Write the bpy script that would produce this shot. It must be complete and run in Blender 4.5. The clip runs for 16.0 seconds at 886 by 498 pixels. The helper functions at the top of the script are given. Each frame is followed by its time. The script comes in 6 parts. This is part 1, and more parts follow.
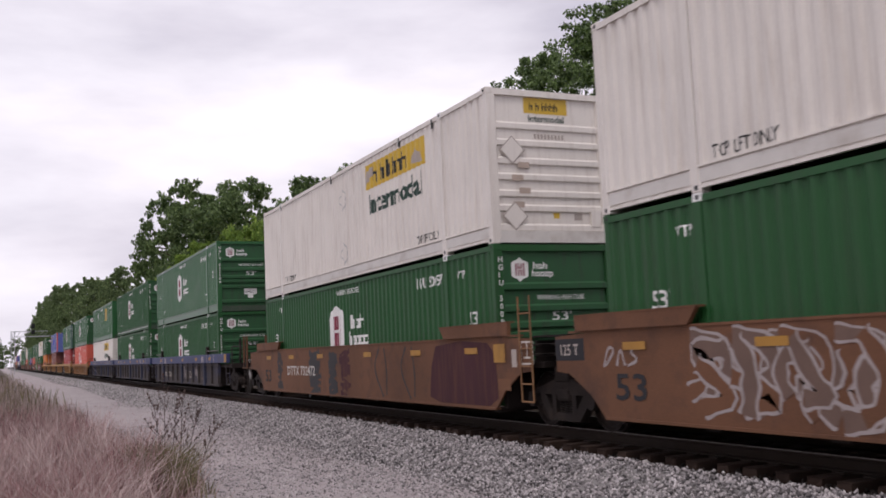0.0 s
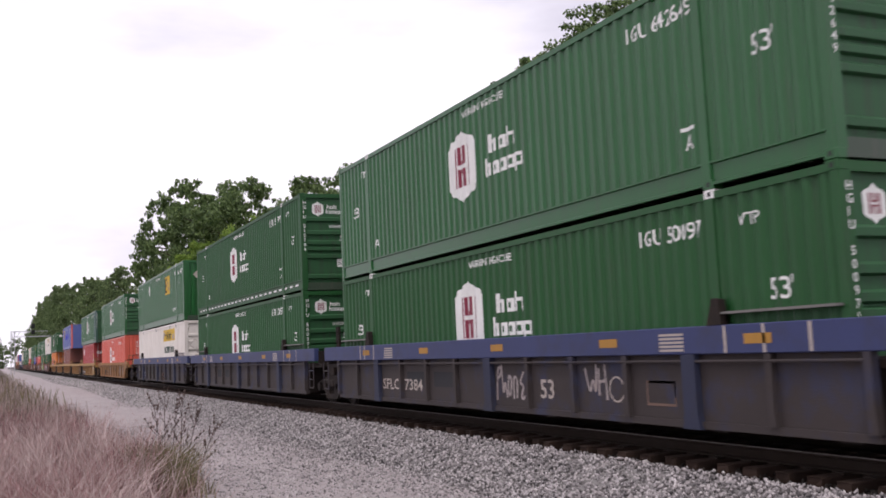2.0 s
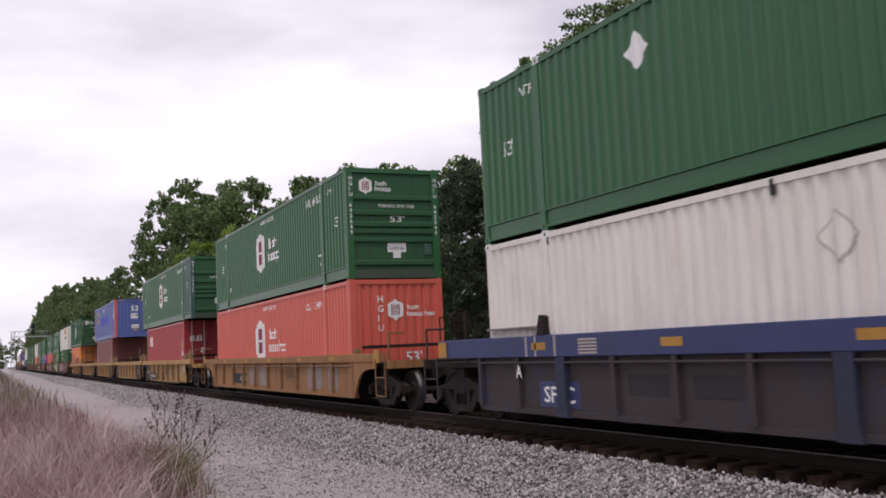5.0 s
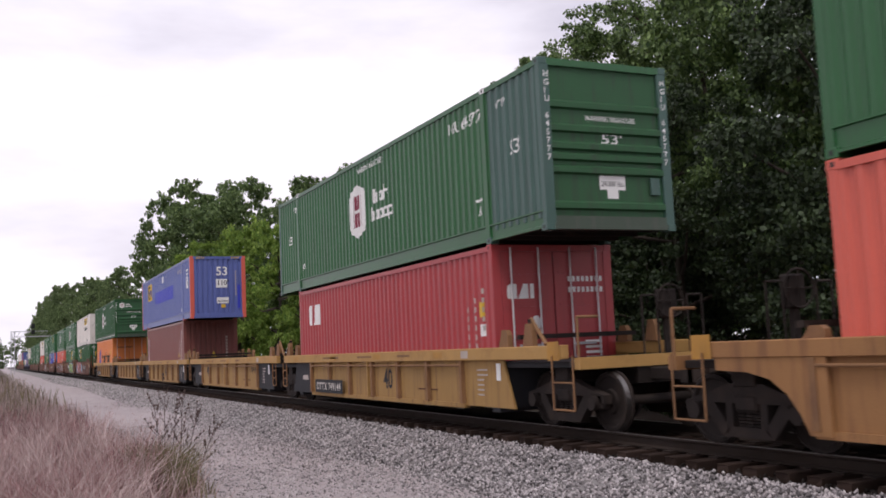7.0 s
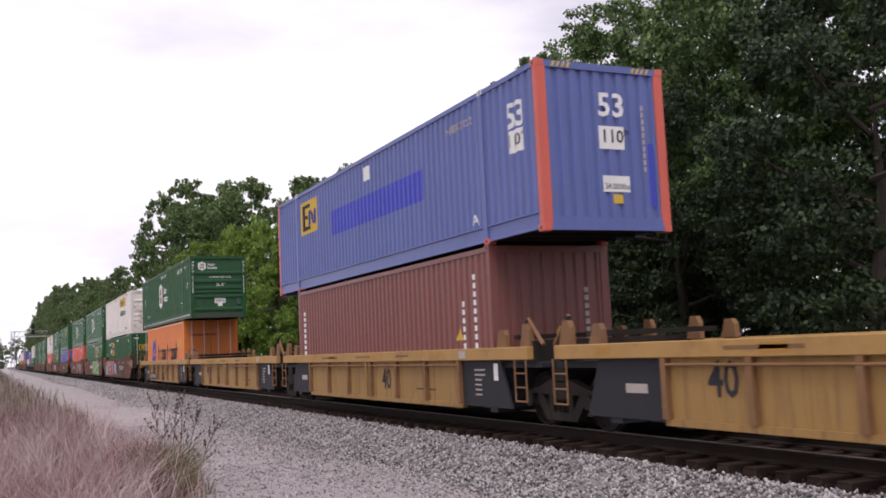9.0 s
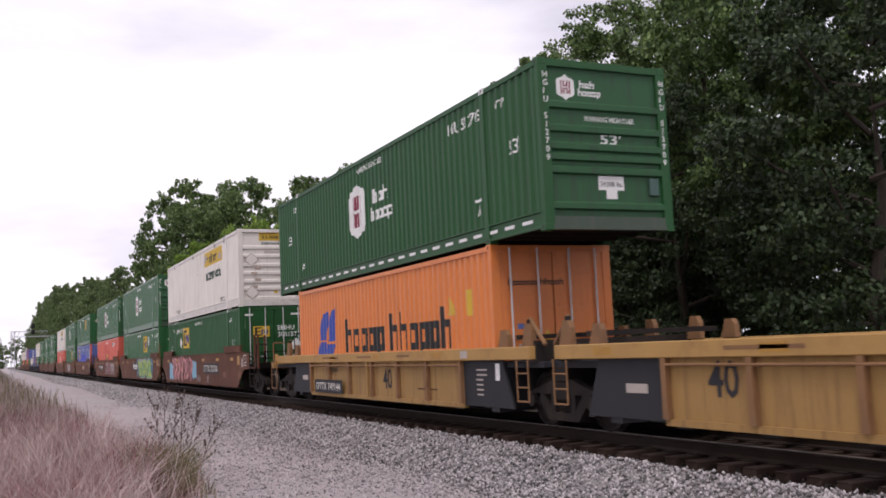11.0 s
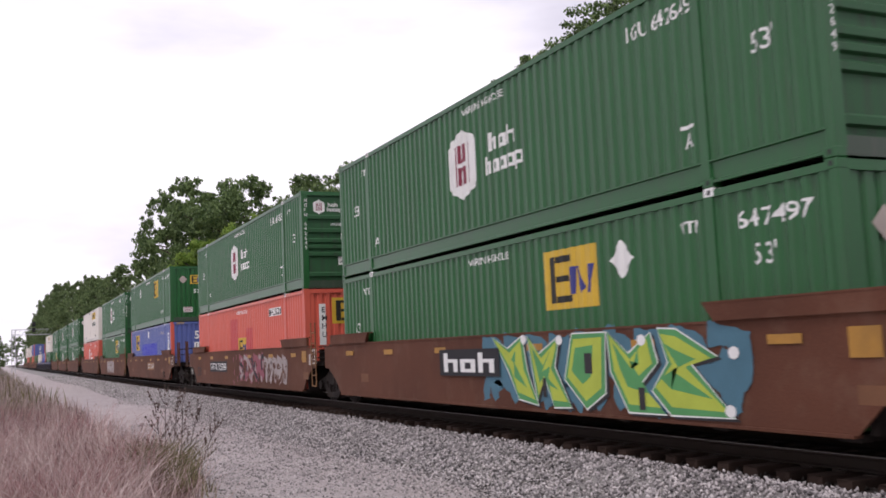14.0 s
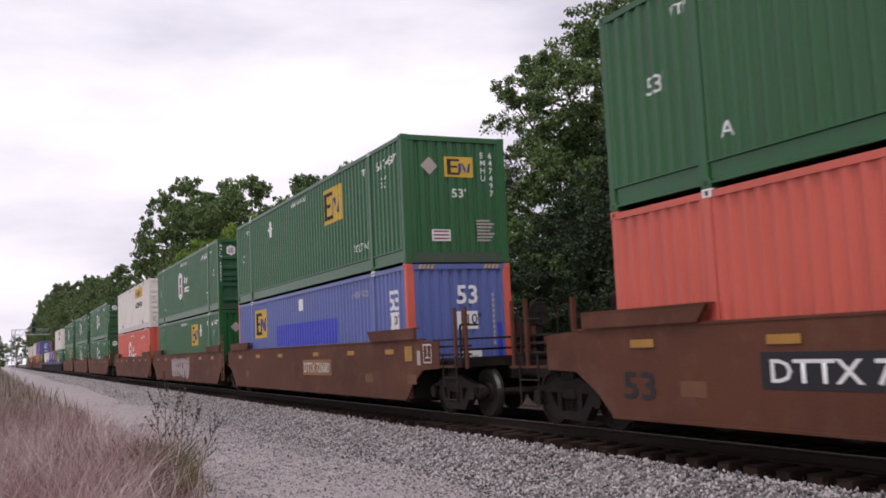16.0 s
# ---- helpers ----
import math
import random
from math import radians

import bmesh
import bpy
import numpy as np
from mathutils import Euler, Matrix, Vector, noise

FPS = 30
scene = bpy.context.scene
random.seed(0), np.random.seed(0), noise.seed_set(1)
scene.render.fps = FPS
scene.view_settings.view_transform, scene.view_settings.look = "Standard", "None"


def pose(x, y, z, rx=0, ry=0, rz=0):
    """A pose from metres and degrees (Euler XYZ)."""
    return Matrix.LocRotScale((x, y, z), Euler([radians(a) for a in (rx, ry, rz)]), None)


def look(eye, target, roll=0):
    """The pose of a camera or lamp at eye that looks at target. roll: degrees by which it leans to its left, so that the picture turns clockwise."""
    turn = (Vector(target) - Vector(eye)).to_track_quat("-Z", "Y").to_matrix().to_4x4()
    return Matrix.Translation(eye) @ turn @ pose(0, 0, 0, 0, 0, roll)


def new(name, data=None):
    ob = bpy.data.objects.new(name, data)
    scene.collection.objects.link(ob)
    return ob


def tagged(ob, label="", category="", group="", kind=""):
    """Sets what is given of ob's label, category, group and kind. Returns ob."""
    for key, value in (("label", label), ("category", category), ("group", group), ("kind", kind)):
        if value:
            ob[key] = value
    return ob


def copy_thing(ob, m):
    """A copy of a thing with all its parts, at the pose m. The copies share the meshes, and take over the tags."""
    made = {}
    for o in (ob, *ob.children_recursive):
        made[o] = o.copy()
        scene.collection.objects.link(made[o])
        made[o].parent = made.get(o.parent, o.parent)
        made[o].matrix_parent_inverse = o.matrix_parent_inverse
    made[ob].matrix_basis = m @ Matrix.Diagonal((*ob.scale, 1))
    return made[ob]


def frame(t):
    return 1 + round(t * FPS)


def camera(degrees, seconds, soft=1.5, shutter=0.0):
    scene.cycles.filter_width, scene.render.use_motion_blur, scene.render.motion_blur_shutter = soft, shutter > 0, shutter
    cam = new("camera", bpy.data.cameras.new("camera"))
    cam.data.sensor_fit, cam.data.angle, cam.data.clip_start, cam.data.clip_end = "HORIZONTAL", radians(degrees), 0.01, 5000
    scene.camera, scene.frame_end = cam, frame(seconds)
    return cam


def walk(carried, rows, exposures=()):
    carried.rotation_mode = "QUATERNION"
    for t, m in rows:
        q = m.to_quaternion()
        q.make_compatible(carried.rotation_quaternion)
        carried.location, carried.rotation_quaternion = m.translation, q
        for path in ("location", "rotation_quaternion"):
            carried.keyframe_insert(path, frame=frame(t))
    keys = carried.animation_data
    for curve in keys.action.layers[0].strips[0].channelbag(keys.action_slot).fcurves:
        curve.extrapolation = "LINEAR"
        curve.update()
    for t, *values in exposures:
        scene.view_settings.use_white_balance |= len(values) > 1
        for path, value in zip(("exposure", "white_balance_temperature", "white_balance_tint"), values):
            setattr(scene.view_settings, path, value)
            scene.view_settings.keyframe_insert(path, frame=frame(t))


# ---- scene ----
# camera on a tripod beside the line, nudged slightly late in the shot
CAM_Z, LANE = 1.424, 9.37          # eye above the rail tops; track centre from the eye
SPEED = 15.812                      # train, metres a second towards the camera
cam = camera(49.7, 16.0, soft=1.7, shutter=0.1)


def eye(dyaw=0.0, dpitch=0.0):
    return pose(0, 0, CAM_Z, 95.816 + dpitch, 2.615, -24.846 + dyaw)


walk(cam, [(0.0, eye()), (6.0, eye()), (11.5, eye()), (12.2, eye()), (12.5, eye(0.09, 0.0)), (12.8, eye(0.05, -0.09)),
           (13.0, eye(0.02, -0.11)), (14.0, eye(0.03, -0.11)), (16.0, eye(0.03, -0.11))],
     exposures=[(0.0, 0.02, 6500, 16), (0.5, 0.03, 6500, 16), (1.0, 0.08, 6500, 16), (1.5, 0.25, 6500, 16), (2.0, 0.35, 6500, 16), (2.5, 0.37, 6500, 16), (3.0, 0.33, 6500, 16), (3.4, 0.30, 6500, 16), (5.2, 0.08, 6500, 16), (5.5, 0.08, 6500, 16), (6.0, 0.12, 6500, 16), (6.5, 0.10, 6500, 16), (7.0, 0.23, 6500, 16), (7.5, 0.34, 6500, 16), (8.0, 0.35, 6500, 16), (8.5, 0.35, 6500, 16), (9.0, 0.33, 6500, 16), (11.3, 0.27, 6500, 16), (11.5, 0.24, 6500, 16), (12.0, 0.08, 6500, 16), (12.5, 0.08, 6500, 16), (13.0, 0.04, 6500, 16), (13.4, 0.15, 6500, 16), (14.0, 0.34, 6500, 16), (15.0, 0.35, 6500, 16), (15.5, 0.25, 6500, 16), (16.0, 0.12, 6500, 16)])

# ---- world and light: a bright, broken overcast ----
world = bpy.data.worlds.new("overcast_sky")
scene.world = world
world.use_nodes = True
SUN_ELEV, SUN_AZ = radians(58), radians(205)
nt = world.node_tree
nt.nodes.clear()
w_out, w_bg = nt.nodes.new("ShaderNodeOutputWorld"), nt.nodes.new("ShaderNodeBackground")
w_sky = nt.nodes.new("ShaderNodeTexSky")
w_sky.sky_type, w_sky.sun_disc, w_sky.sun_elevation, w_sky.sun_rotation = "NISHITA", False, SUN_ELEV, SUN_AZ
w_co, w_map, w_n1, w_n2 = (nt.nodes.new(k) for k in ("ShaderNodeTexCoord", "ShaderNodeMapping", "ShaderNodeTexNoise", "ShaderNodeTexNoise"))
w_map.inputs["Scale"].default_value = (1.0, 1.0, 3.2)
w_map.inputs["Location"].default_value = (0.3, 0.1, 0.55)
w_n1.inputs["Scale"].default_value, w_n1.inputs["Detail"].default_value, w_n1.inputs["Roughness"].default_value = 2.1, 7, 0.5
w_n2.inputs["Scale"].default_value, w_n2.inputs["Detail"].default_value = 1.3, 4
w_r1, w_r2 = nt.nodes.new("ShaderNodeValToRGB"), nt.nodes.new("ShaderNodeValToRGB")
w_r1.color_ramp.elements[0].position, w_r1.color_ramp.elements[0].color = 0.385, (6.1, 5.9, 6.7, 1)
w_r1.color_ramp.elements[1].position, w_r1.color_ramp.elements[1].color = 0.63, (10.4, 10.2, 10.75, 1)
w_r2.color_ramp.elements[0].position, w_r2.color_ramp.elements[0].color = 0.30, (0.80, 0.80, 0.80, 1)
w_r2.color_ramp.elements[1].position, w_r2.color_ramp.elements[1].color = 0.62, (1, 1, 1, 1)
w_mix = nt.nodes.new("ShaderNodeMix")
w_mix.data_type = "RGBA"
nt.links.new(w_co.outputs["Generated"], w_map.inputs["Vector"])
for n in (w_n1, w_n2):
    nt.links.new(w_map.outputs["Vector"], n.inputs["Vector"])
nt.links.new(w_n1.outputs["Fac"], w_r1.inputs["Fac"])
nt.links.new(w_n2.outputs["Fac"], w_r2.inputs["Fac"])
nt.links.new(w_r2.outputs["Color"], w_mix.inputs["Factor"])
nt.links.new(w_sky.outputs["Color"], w_mix.inputs["A"])
nt.links.new(w_r1.outputs["Color"], w_mix.inputs["B"])
nt.links.new(w_mix.outputs["Result"], w_bg.inputs["Color"])
w_bg.inputs["Strength"].default_value = 0.1
nt.links.new(w_bg.outputs["Background"], w_out.inputs["Surface"])

sun = new("sun", bpy.data.lights.new("sun", "SUN"))
sun.data.energy, sun.data.angle, sun.data.color = 1.1, radians(14), (1.0, 0.96, 0.9)
sun.matrix_world = look((-14, -18, 40), (0, 0, 0))


# ---- materials ----
def material(name, base, rough=0.6, metal=0.0, vary=0.25, scale=3.0, fine=40.0, bump=0.15, stain=None, amount=0.0, streak=False, per_object=0.0, island=0.0, sheen=0.5):
    """Painted, rusty or mineral surface: mottled colour at two scales, a stain colour in patches, fine relief."""
    m = bpy.data.materials.new(name)
    m.use_nodes = True
    t = m.node_tree
    b = t.nodes["Principled BSDF"]
    co, mp = t.nodes.new("ShaderNodeTexCoord"), t.nodes.new("ShaderNodeMapping")
    t.links.new(co.outputs["Object"], mp.inputs["Vector"])
    big, small = t.nodes.new("ShaderNodeTexNoise"), t.nodes.new("ShaderNodeTexNoise")
    big.inputs["Scale"].default_value, big.inputs["Detail"].default_value = scale, 5
    small.inputs["Scale"].default_value, small.inputs["Detail"].default_value = fine, 4
    t.links.new(mp.outputs["Vector"], big.inputs["Vector"])
    t.links.new(mp.outputs["Vector"], small.inputs["Vector"])
    lo, hi = t.nodes.new("ShaderNodeMix"), t.nodes.new("ShaderNodeMix")
    lo.data_type = hi.data_type = "RGBA"
    dark = tuple(c * (1 - vary) for c in base)
    light = tuple(min(1, c * (1 + vary * 0.8)) for c in base)
    lo.inputs["A"].default_value, lo.inputs["B"].default_value = (*dark, 1), (*light, 1)
    add = t.nodes.new("ShaderNodeMath")
    add.operation = "MULTIPLY_ADD"
    add.inputs[1].default_value = 0.35
    t.links.new(small.outputs["Fac"], add.inputs[0])
    half = t.nodes.new("ShaderNodeMath")
    half.operation = "MULTIPLY"
    half.inputs[1].default_value = 0.65
    t.links.new(big.outputs["Fac"], half.inputs[0])
    t.links.new(half.outputs[0], add.inputs[2])
    last = add.outputs[0]
    if per_object or island:
        src = t.nodes.new("ShaderNodeObjectInfo" if per_object else "ShaderNodeNewGeometry")
        ma = t.nodes.new("ShaderNodeMath")
        ma.operation = "MULTIPLY_ADD"
        ma.inputs[1].default_value = per_object or island
        t.links.new(src.outputs["Random" if per_object else "Random Per Island"], ma.inputs[0])
        sub = t.nodes.new("ShaderNodeMath")
        sub.operation = "SUBTRACT"
        sub.inputs[1].default_value = (per_object or island) / 2
        t.links.new(last, sub.inputs[0])
        t.links.new(sub.outputs[0], ma.inputs[2])
        last = ma.outputs[0]
    t.links.new(last, lo.inputs["Factor"])
    colour = lo.outputs["Result"]
    if stain:
        mp2, n3, ramp = t.nodes.new("ShaderNodeMapping"), t.nodes.new("ShaderNodeTexNoise"), t.nodes.new("ShaderNodeValToRGB")
        mp2.inputs["Scale"].default_value = (2.2, 2.2, 0.22) if streak else (1, 1, 1)
        n3.inputs["Scale"].default_value, n3.inputs["Detail"].default_value, n3.inputs["Roughness"].default_value = (3.0 if streak else 1.7), 7, 0.62
        ramp.color_ramp.elements[0].position, ramp.color_ramp.elements[1].position = 0.5, 0.78
        t.links.new(co.outputs["Object"], mp2.inputs["Vector"])
        t.links.new(mp2.outputs["Vector"], n3.inputs["Vector"])
        t.links.new(n3.outputs["Fac"], ramp.inputs["Fac"])
        k = t.nodes.new("ShaderNodeMath")
        k.operation = "MULTIPLY"
        k.inputs[1].default_value = amount
        t.links.new(ramp.outputs["Color"], k.inputs[0])
        t.links.new(k.outputs[0], hi.inputs["Factor"])
        t.links.new(colour, hi.inputs["A"])
        hi.inputs["B"].default_value = (*stain, 1)
        colour = hi.outputs["Result"]
    t.links.new(colour, b.inputs["Base Color"])
    b.inputs["Roughness"].default_value, b.inputs["Metallic"].default_value = rough, metal
    b.inputs["Specular IOR Level"].default_value = sheen
    if bump:
        bp = t.nodes.new("ShaderNodeBump")
        bp.inputs["Strength"].default_value, bp.inputs["Distance"].default_value = bump, 0.02
        t.links.new(small.outputs["Fac"], bp.inputs["Height"])
        t.links.new(bp.outputs["Normal"], b.inputs["Normal"])
    return m


def paint(name, rgb, grime=(0.05, 0.045, 0.04), amount=0.35, rough=0.42, vary=0.2):
    return material(name, rgb, rough, 0, vary, 0.9, 30, 0.06, grime, amount, streak=True)


GREEN = paint("green_container_paint", (0.014, 0.104, 0.027), rough=0.38)
GREEN_B = paint("bright_green_container_paint", (0.005, 0.074, 0.013), rough=0.56)
END_GREEN = paint("road_grimed_green_end_paint", (0.016, 0.085, 0.028), (0.03, 0.035, 0.026), 0.85, rough=0.6)
GRIME_GREEN = paint("grimed_green_paint", (0.045, 0.07, 0.045), (0.09, 0.08, 0.07), 0.8)
TEAL = paint("faded_teal_container_paint", (0.045, 0.105, 0.085))
ORANGE = paint("salmon_red_container_paint", (0.62, 0.115, 0.075), (0.3, 0.06, 0.05), 0.3)
HAPAG = paint("orange_container_paint", (0.68, 0.2, 0.04), (0.25, 0.09, 0.04), 0.35)
RED = paint("crimson_container_paint", (0.37, 0.04, 0.044), (0.12, 0.03, 0.03), 0.35)
BROWN = paint("red_brown_container_paint", (0.20, 0.062, 0.05), (0.08, 0.03, 0.03), 0.4)
WHITE = paint("off_white_container_paint", (0.76, 0.71, 0.655), (0.36, 0.28, 0.22), 0.4)
BLUE = paint("blue_container_paint", (0.10, 0.135, 0.36), (0.06, 0.06, 0.1), 0.3)
BLUE_NEW = paint("fresh_blue_patch_paint", (0.035, 0.05, 0.46), amount=0.1)
MARK = material("white_lettering_paint", (0.78, 0.78, 0.76), 0.5, vary=0.1, scale=6, bump=0, stain=(0.4, 0.38, 0.36), amount=0.3)
MARK_WORN = material("worn_lettering_paint", (0.56, 0.52, 0.47), 0.6, vary=0.2, scale=7, bump=0, stain=(0.3, 0.22, 0.17), amount=0.5)
MARK_DIM = material("grimy_lettering_paint", (0.42, 0.36, 0.32), 0.6, vary=0.2, scale=6, bump=0)
MAROON = material("maroon_logo_paint", (0.22, 0.018, 0.045), 0.5, vary=0.12, bump=0)
YELLOW = material("yellow_sign_paint", (0.62, 0.40, 0.035), 0.5, vary=0.15, bump=0, stain=(0.3, 0.2, 0.05), amount=0.3)
NAVY = material("navy_logo_paint", (0.03, 0.035, 0.2), 0.5, vary=0.12, bump=0)
REFLECTOR = material("dull_orange_reflector_tape", (0.40, 0.20, 0.03), 0.6, vary=0.3, scale=4, bump=0, stain=(0.16, 0.08, 0.03), amount=0.6)
CHORD = material("sun_worn_yellow_chord_paint", (0.41, 0.235, 0.07), 0.68, vary=0.25, scale=1.5, bump=0.15, stain=(0.19, 0.085, 0.03), amount=0.7)
INK = material("black_lettering_paint", (0.012, 0.013, 0.012), 0.6, vary=0.15, bump=0)
INK_GREEN = material("dark_green_lettering_paint", (0.012, 0.045, 0.03), 0.6, vary=0.15, bump=0)
RUST = material("rust_brown_car_paint", (0.116, 0.044, 0.025), 0.8, vary=0.85, scale=0.5, bump=0.2, stain=(0.17, 0.095, 0.065), amount=0.6, sheen=0.25)
FADED = material("faded_rust_patch", (0.17, 0.075, 0.035), 0.85, vary=0.35, scale=3, bump=0.1)
RUST_TAN = material("tan_car_paint", (0.285, 0.14, 0.05), 0.78, vary=0.35, scale=1.0, bump=0.2, stain=(0.12, 0.05, 0.026), amount=0.9, streak=True)
RIB_BROWN = material("rusting_rib_paint", (0.22, 0.11, 0.045), 0.75, vary=0.35, scale=2.5, bump=0.2, stain=(0.1, 0.045, 0.025), amount=0.8)
OCHRE = material("orange_brown_car_paint", (0.155, 0.070, 0.036), 0.8, vary=0.85, scale=0.5, bump=0.2, stain=(0.06, 0.032, 0.025), amount=0.85, sheen=0.35)
PURPLE = material("purple_primer_patch", (0.062, 0.022, 0.027), 0.75, vary=0.35, scale=1.2, bump=0.1, stain=(0.12, 0.052, 0.03), amount=0.9, streak=True, sheen=0.2)
SILL_BLUE = material("blue_car_sill_paint", (0.030, 0.041, 0.125), 0.6, vary=0.2, scale=1.0, bump=0.1, stain=(0.03, 0.028, 0.04), amount=0.7)
NAVY_POST = material("sooty_navy_post_paint", (0.021, 0.025, 0.055), 0.75, vary=0.4, scale=1.0, bump=0.15, stain=(0.03, 0.024, 0.024), amount=0.8)
CAR_GREY = material("sooty_grey_car_paint", (0.040, 0.030, 0.029), 0.8, vary=0.45, scale=0.7, bump=0.2, stain=(0.026, 0.034, 0.085), amount=1.0)
CAR_YELLOW = material("weathered_yellow_car_paint", (0.33, 0.19, 0.058), 0.75, vary=0.3, scale=1.2, bump=0.15, stain=(0.13, 0.06, 0.026), amount=0.85, streak=True)
CAR_DARK = material("dark_car_end_paint", (0.03, 0.03, 0.034), 0.75, vary=0.3, scale=1.5, bump=0.2, sheen=0.25)
STEEL = material("grimy_black_steel", (0.018, 0.0125, 0.0105), 0.85, 0.0, 0.4, 4, bump=0.3, stain=(0.055, 0.036, 0.026), amount=0.7, sheen=0.32)
TREAD = material("polished_wheel_steel", (0.22, 0.21, 0.2), 0.4, 1.0, 0.15, 6, bump=0.05)
RAIL = material("rusty_rail_steel", (0.022, 0.014, 0.010), 0.85, 0.0, 0.3, 5, bump=0.15, stain=(0.03, 0.024, 0.022), amount=0.5, sheen=0.22)
RAIL_TOP = material("worn_rail_head", (0.30, 0.28, 0.27), 0.32, 1.0, 0.2, 5, bump=0.05)
TIE = material("creosoted_tie_wood", (0.036, 0.023, 0.018), 0.9, 0, 0.5, 5, 60, 0.5, (0.075, 0.05, 0.04), 0.5, per_object=0.5, sheen=0.12)
BALLAST = material("crushed_stone_bed", (0.235, 0.222, 0.215), 0.9, vary=0.45, scale=6, fine=55, bump=1.0, stain=(0.08, 0.07, 0.066), amount=0.4)
STONE = material("grey_crushed_stone", (0.34, 0.312, 0.312), 0.8, vary=0.8, scale=2, fine=60, bump=0.3, island=1.05)
# shade under the train is put into these two dark colours
BED_SHADE = material("shade_darkened_bed", (0.028, 0.023, 0.021), 0.9, vary=0.4, scale=5, fine=50, bump=1.0, sheen=0.12)
STONE_SHADE = material("shade_darkened_stone", (0.03, 0.025, 0.022), 0.85, vary=0.45, scale=2, fine=60, bump=0.3, island=1.0, sheen=0.12)
BARK = material("grey_brown_bark", (0.065, 0.05, 0.038), 0.9, vary=0.4, scale=3, fine=25, bump=0.8)
LOCK_ROD = material("pale_galvanised_rod", (0.62, 0.62, 0.62), 0.55, vary=0.15, scale=4, bump=0.05, stain=(0.3, 0.26, 0.23), amount=0.4)
GALV = material("galvanised_steel", (0.42, 0.42, 0.44), 0.5, 0.6, 0.15, 3, bump=0.05)


def leaf_material(name, base, tip, trans=0.35, rough=0.65):
    m = bpy.data.materials.new(name)
    m.use_nodes = True
    t = m.node_tree
    b = t.nodes["Principled BSDF"]
    g, mix = t.nodes.new("ShaderNodeNewGeometry"), t.nodes.new("ShaderNodeMix")
    mix.data_type = "RGBA"
    mix.inputs["A"].default_value, mix.inputs["B"].default_value = (*base, 1), (*tip, 1)
    t.links.new(g.outputs["Random Per Island"], mix.inputs["Factor"])
    t.links.new(mix.outputs["Result"], b.inputs["Base Color"])
    b.inputs["Roughness"].default_value = rough
    tr, sh = t.nodes.new("ShaderNodeBsdfTranslucent"), t.nodes.new("ShaderNodeMixShader")
    t.links.new(mix.outputs["Result"], tr.inputs["Color"])
    sh.inputs[0].default_value = trans
    t.links.new(b.outputs[0], sh.inputs[1])
    t.links.new(tr.outputs[0], sh.inputs[2])
    t.links.new(sh.outputs[0], t.nodes["Material Output"].inputs["Surface"])
    return m


LEAF = leaf_material("dark_oak_leaf", (0.028, 0.062, 0.017), (0.20, 0.295, 0.09), 0.24, 0.55)
# dark leaf tone carries the shade low in the wood
LEAF_SHADE = leaf_material("shade_darkened_wood_leaf", (0.011, 0.024, 0.008), (0.048, 0.08, 0.025), 0.2, 0.6)
LEAF_LIGHT = leaf_material("light_scrub_leaf", (0.11, 0.21, 0.035), (0.33, 0.45, 0.09), 0.5)
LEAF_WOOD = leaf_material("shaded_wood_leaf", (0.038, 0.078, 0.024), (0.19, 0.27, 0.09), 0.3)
# distance haze is mixed into this paler leaf colour
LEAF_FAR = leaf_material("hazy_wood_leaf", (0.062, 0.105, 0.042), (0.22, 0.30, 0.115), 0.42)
DRY = leaf_material("dry_reddish_grass", (0.12, 0.045, 0.046), (0.58, 0.315, 0.315), 0.3)
# dark tone for the shade deep between the grass stems
DRY_SHADE = leaf_material("grass_depth_shade", (0.05, 0.022, 0.022), (0.17, 0.08, 0.075), 0.15)
BLEACHED = leaf_material("bleached_verge_grass", (0.2, 0.145, 0.12), (0.5, 0.40, 0.37), 0.3)
STRAW = leaf_material("pale_straw", (0.36, 0.25, 0.23), (0.68, 0.55, 0.52), 0.25)
WEED = leaf_material("olive_weed", (0.085, 0.08, 0.03), (0.2, 0.17, 0.08), 0.3)
SEED = leaf_material("dark_seed_head", (0.035, 0.02, 0.018), (0.10, 0.06, 0.05), 0.1)


# ---- mesh helpers ----
def mesh_of(name, bm, mat):
    me = bpy.data.meshes.new(name)
    bm.normal_update()
    bm.to_mesh(me)
    bm.free()
    me.materials.append(mat)
    return me


def part(name, bm, mat, parent, label=""):
    ob = new(name, mesh_of(name, bm, mat) if isinstance(bm, bmesh.types.BMesh) else bm)
    ob.parent = parent
    return tagged(ob, label) if label else ob


def box(bm, x0, y0, z0, x1, y1, z1, bevel=0.0):
    vs = [bm.verts.new(p) for p in ((x0, y0, z0), (x1, y0, z0), (x1, y1, z0), (x0, y1, z0), (x0, y0, z1), (x1, y0, z1), (x1, y1, z1), (x0, y1, z1))]
    fs = [bm.faces.new([vs[i] for i in q]) for q in ((3, 2, 1, 0), (4, 5, 6, 7), (0, 1, 5, 4), (1, 2, 6, 5), (2, 3, 7, 6), (3, 0, 4, 7))]
    if bevel:
        es = {e for f in fs for e in f.edges}
        bmesh.ops.bevel(bm, geom=list(es), offset=bevel, segments=1, affect="EDGES")
    return bm


def boxes(*many, bevel=0.0):
    bm = bmesh.new()
    for b in many:
        box(bm, *b, bevel)
    return bm


def rod(bm, a, b, r, n=8):
    a, b = Vector(a), Vector(b)
    d = b - a
    q = d.to_track_quat("Z", "Y").to_matrix().to_4x4()
    bmesh.ops.create_cone(bm, cap_ends=True, segments=n, radius1=r, radius2=r, depth=d.length, matrix=Matrix.Translation((a + b) / 2) @ q)
    return bm


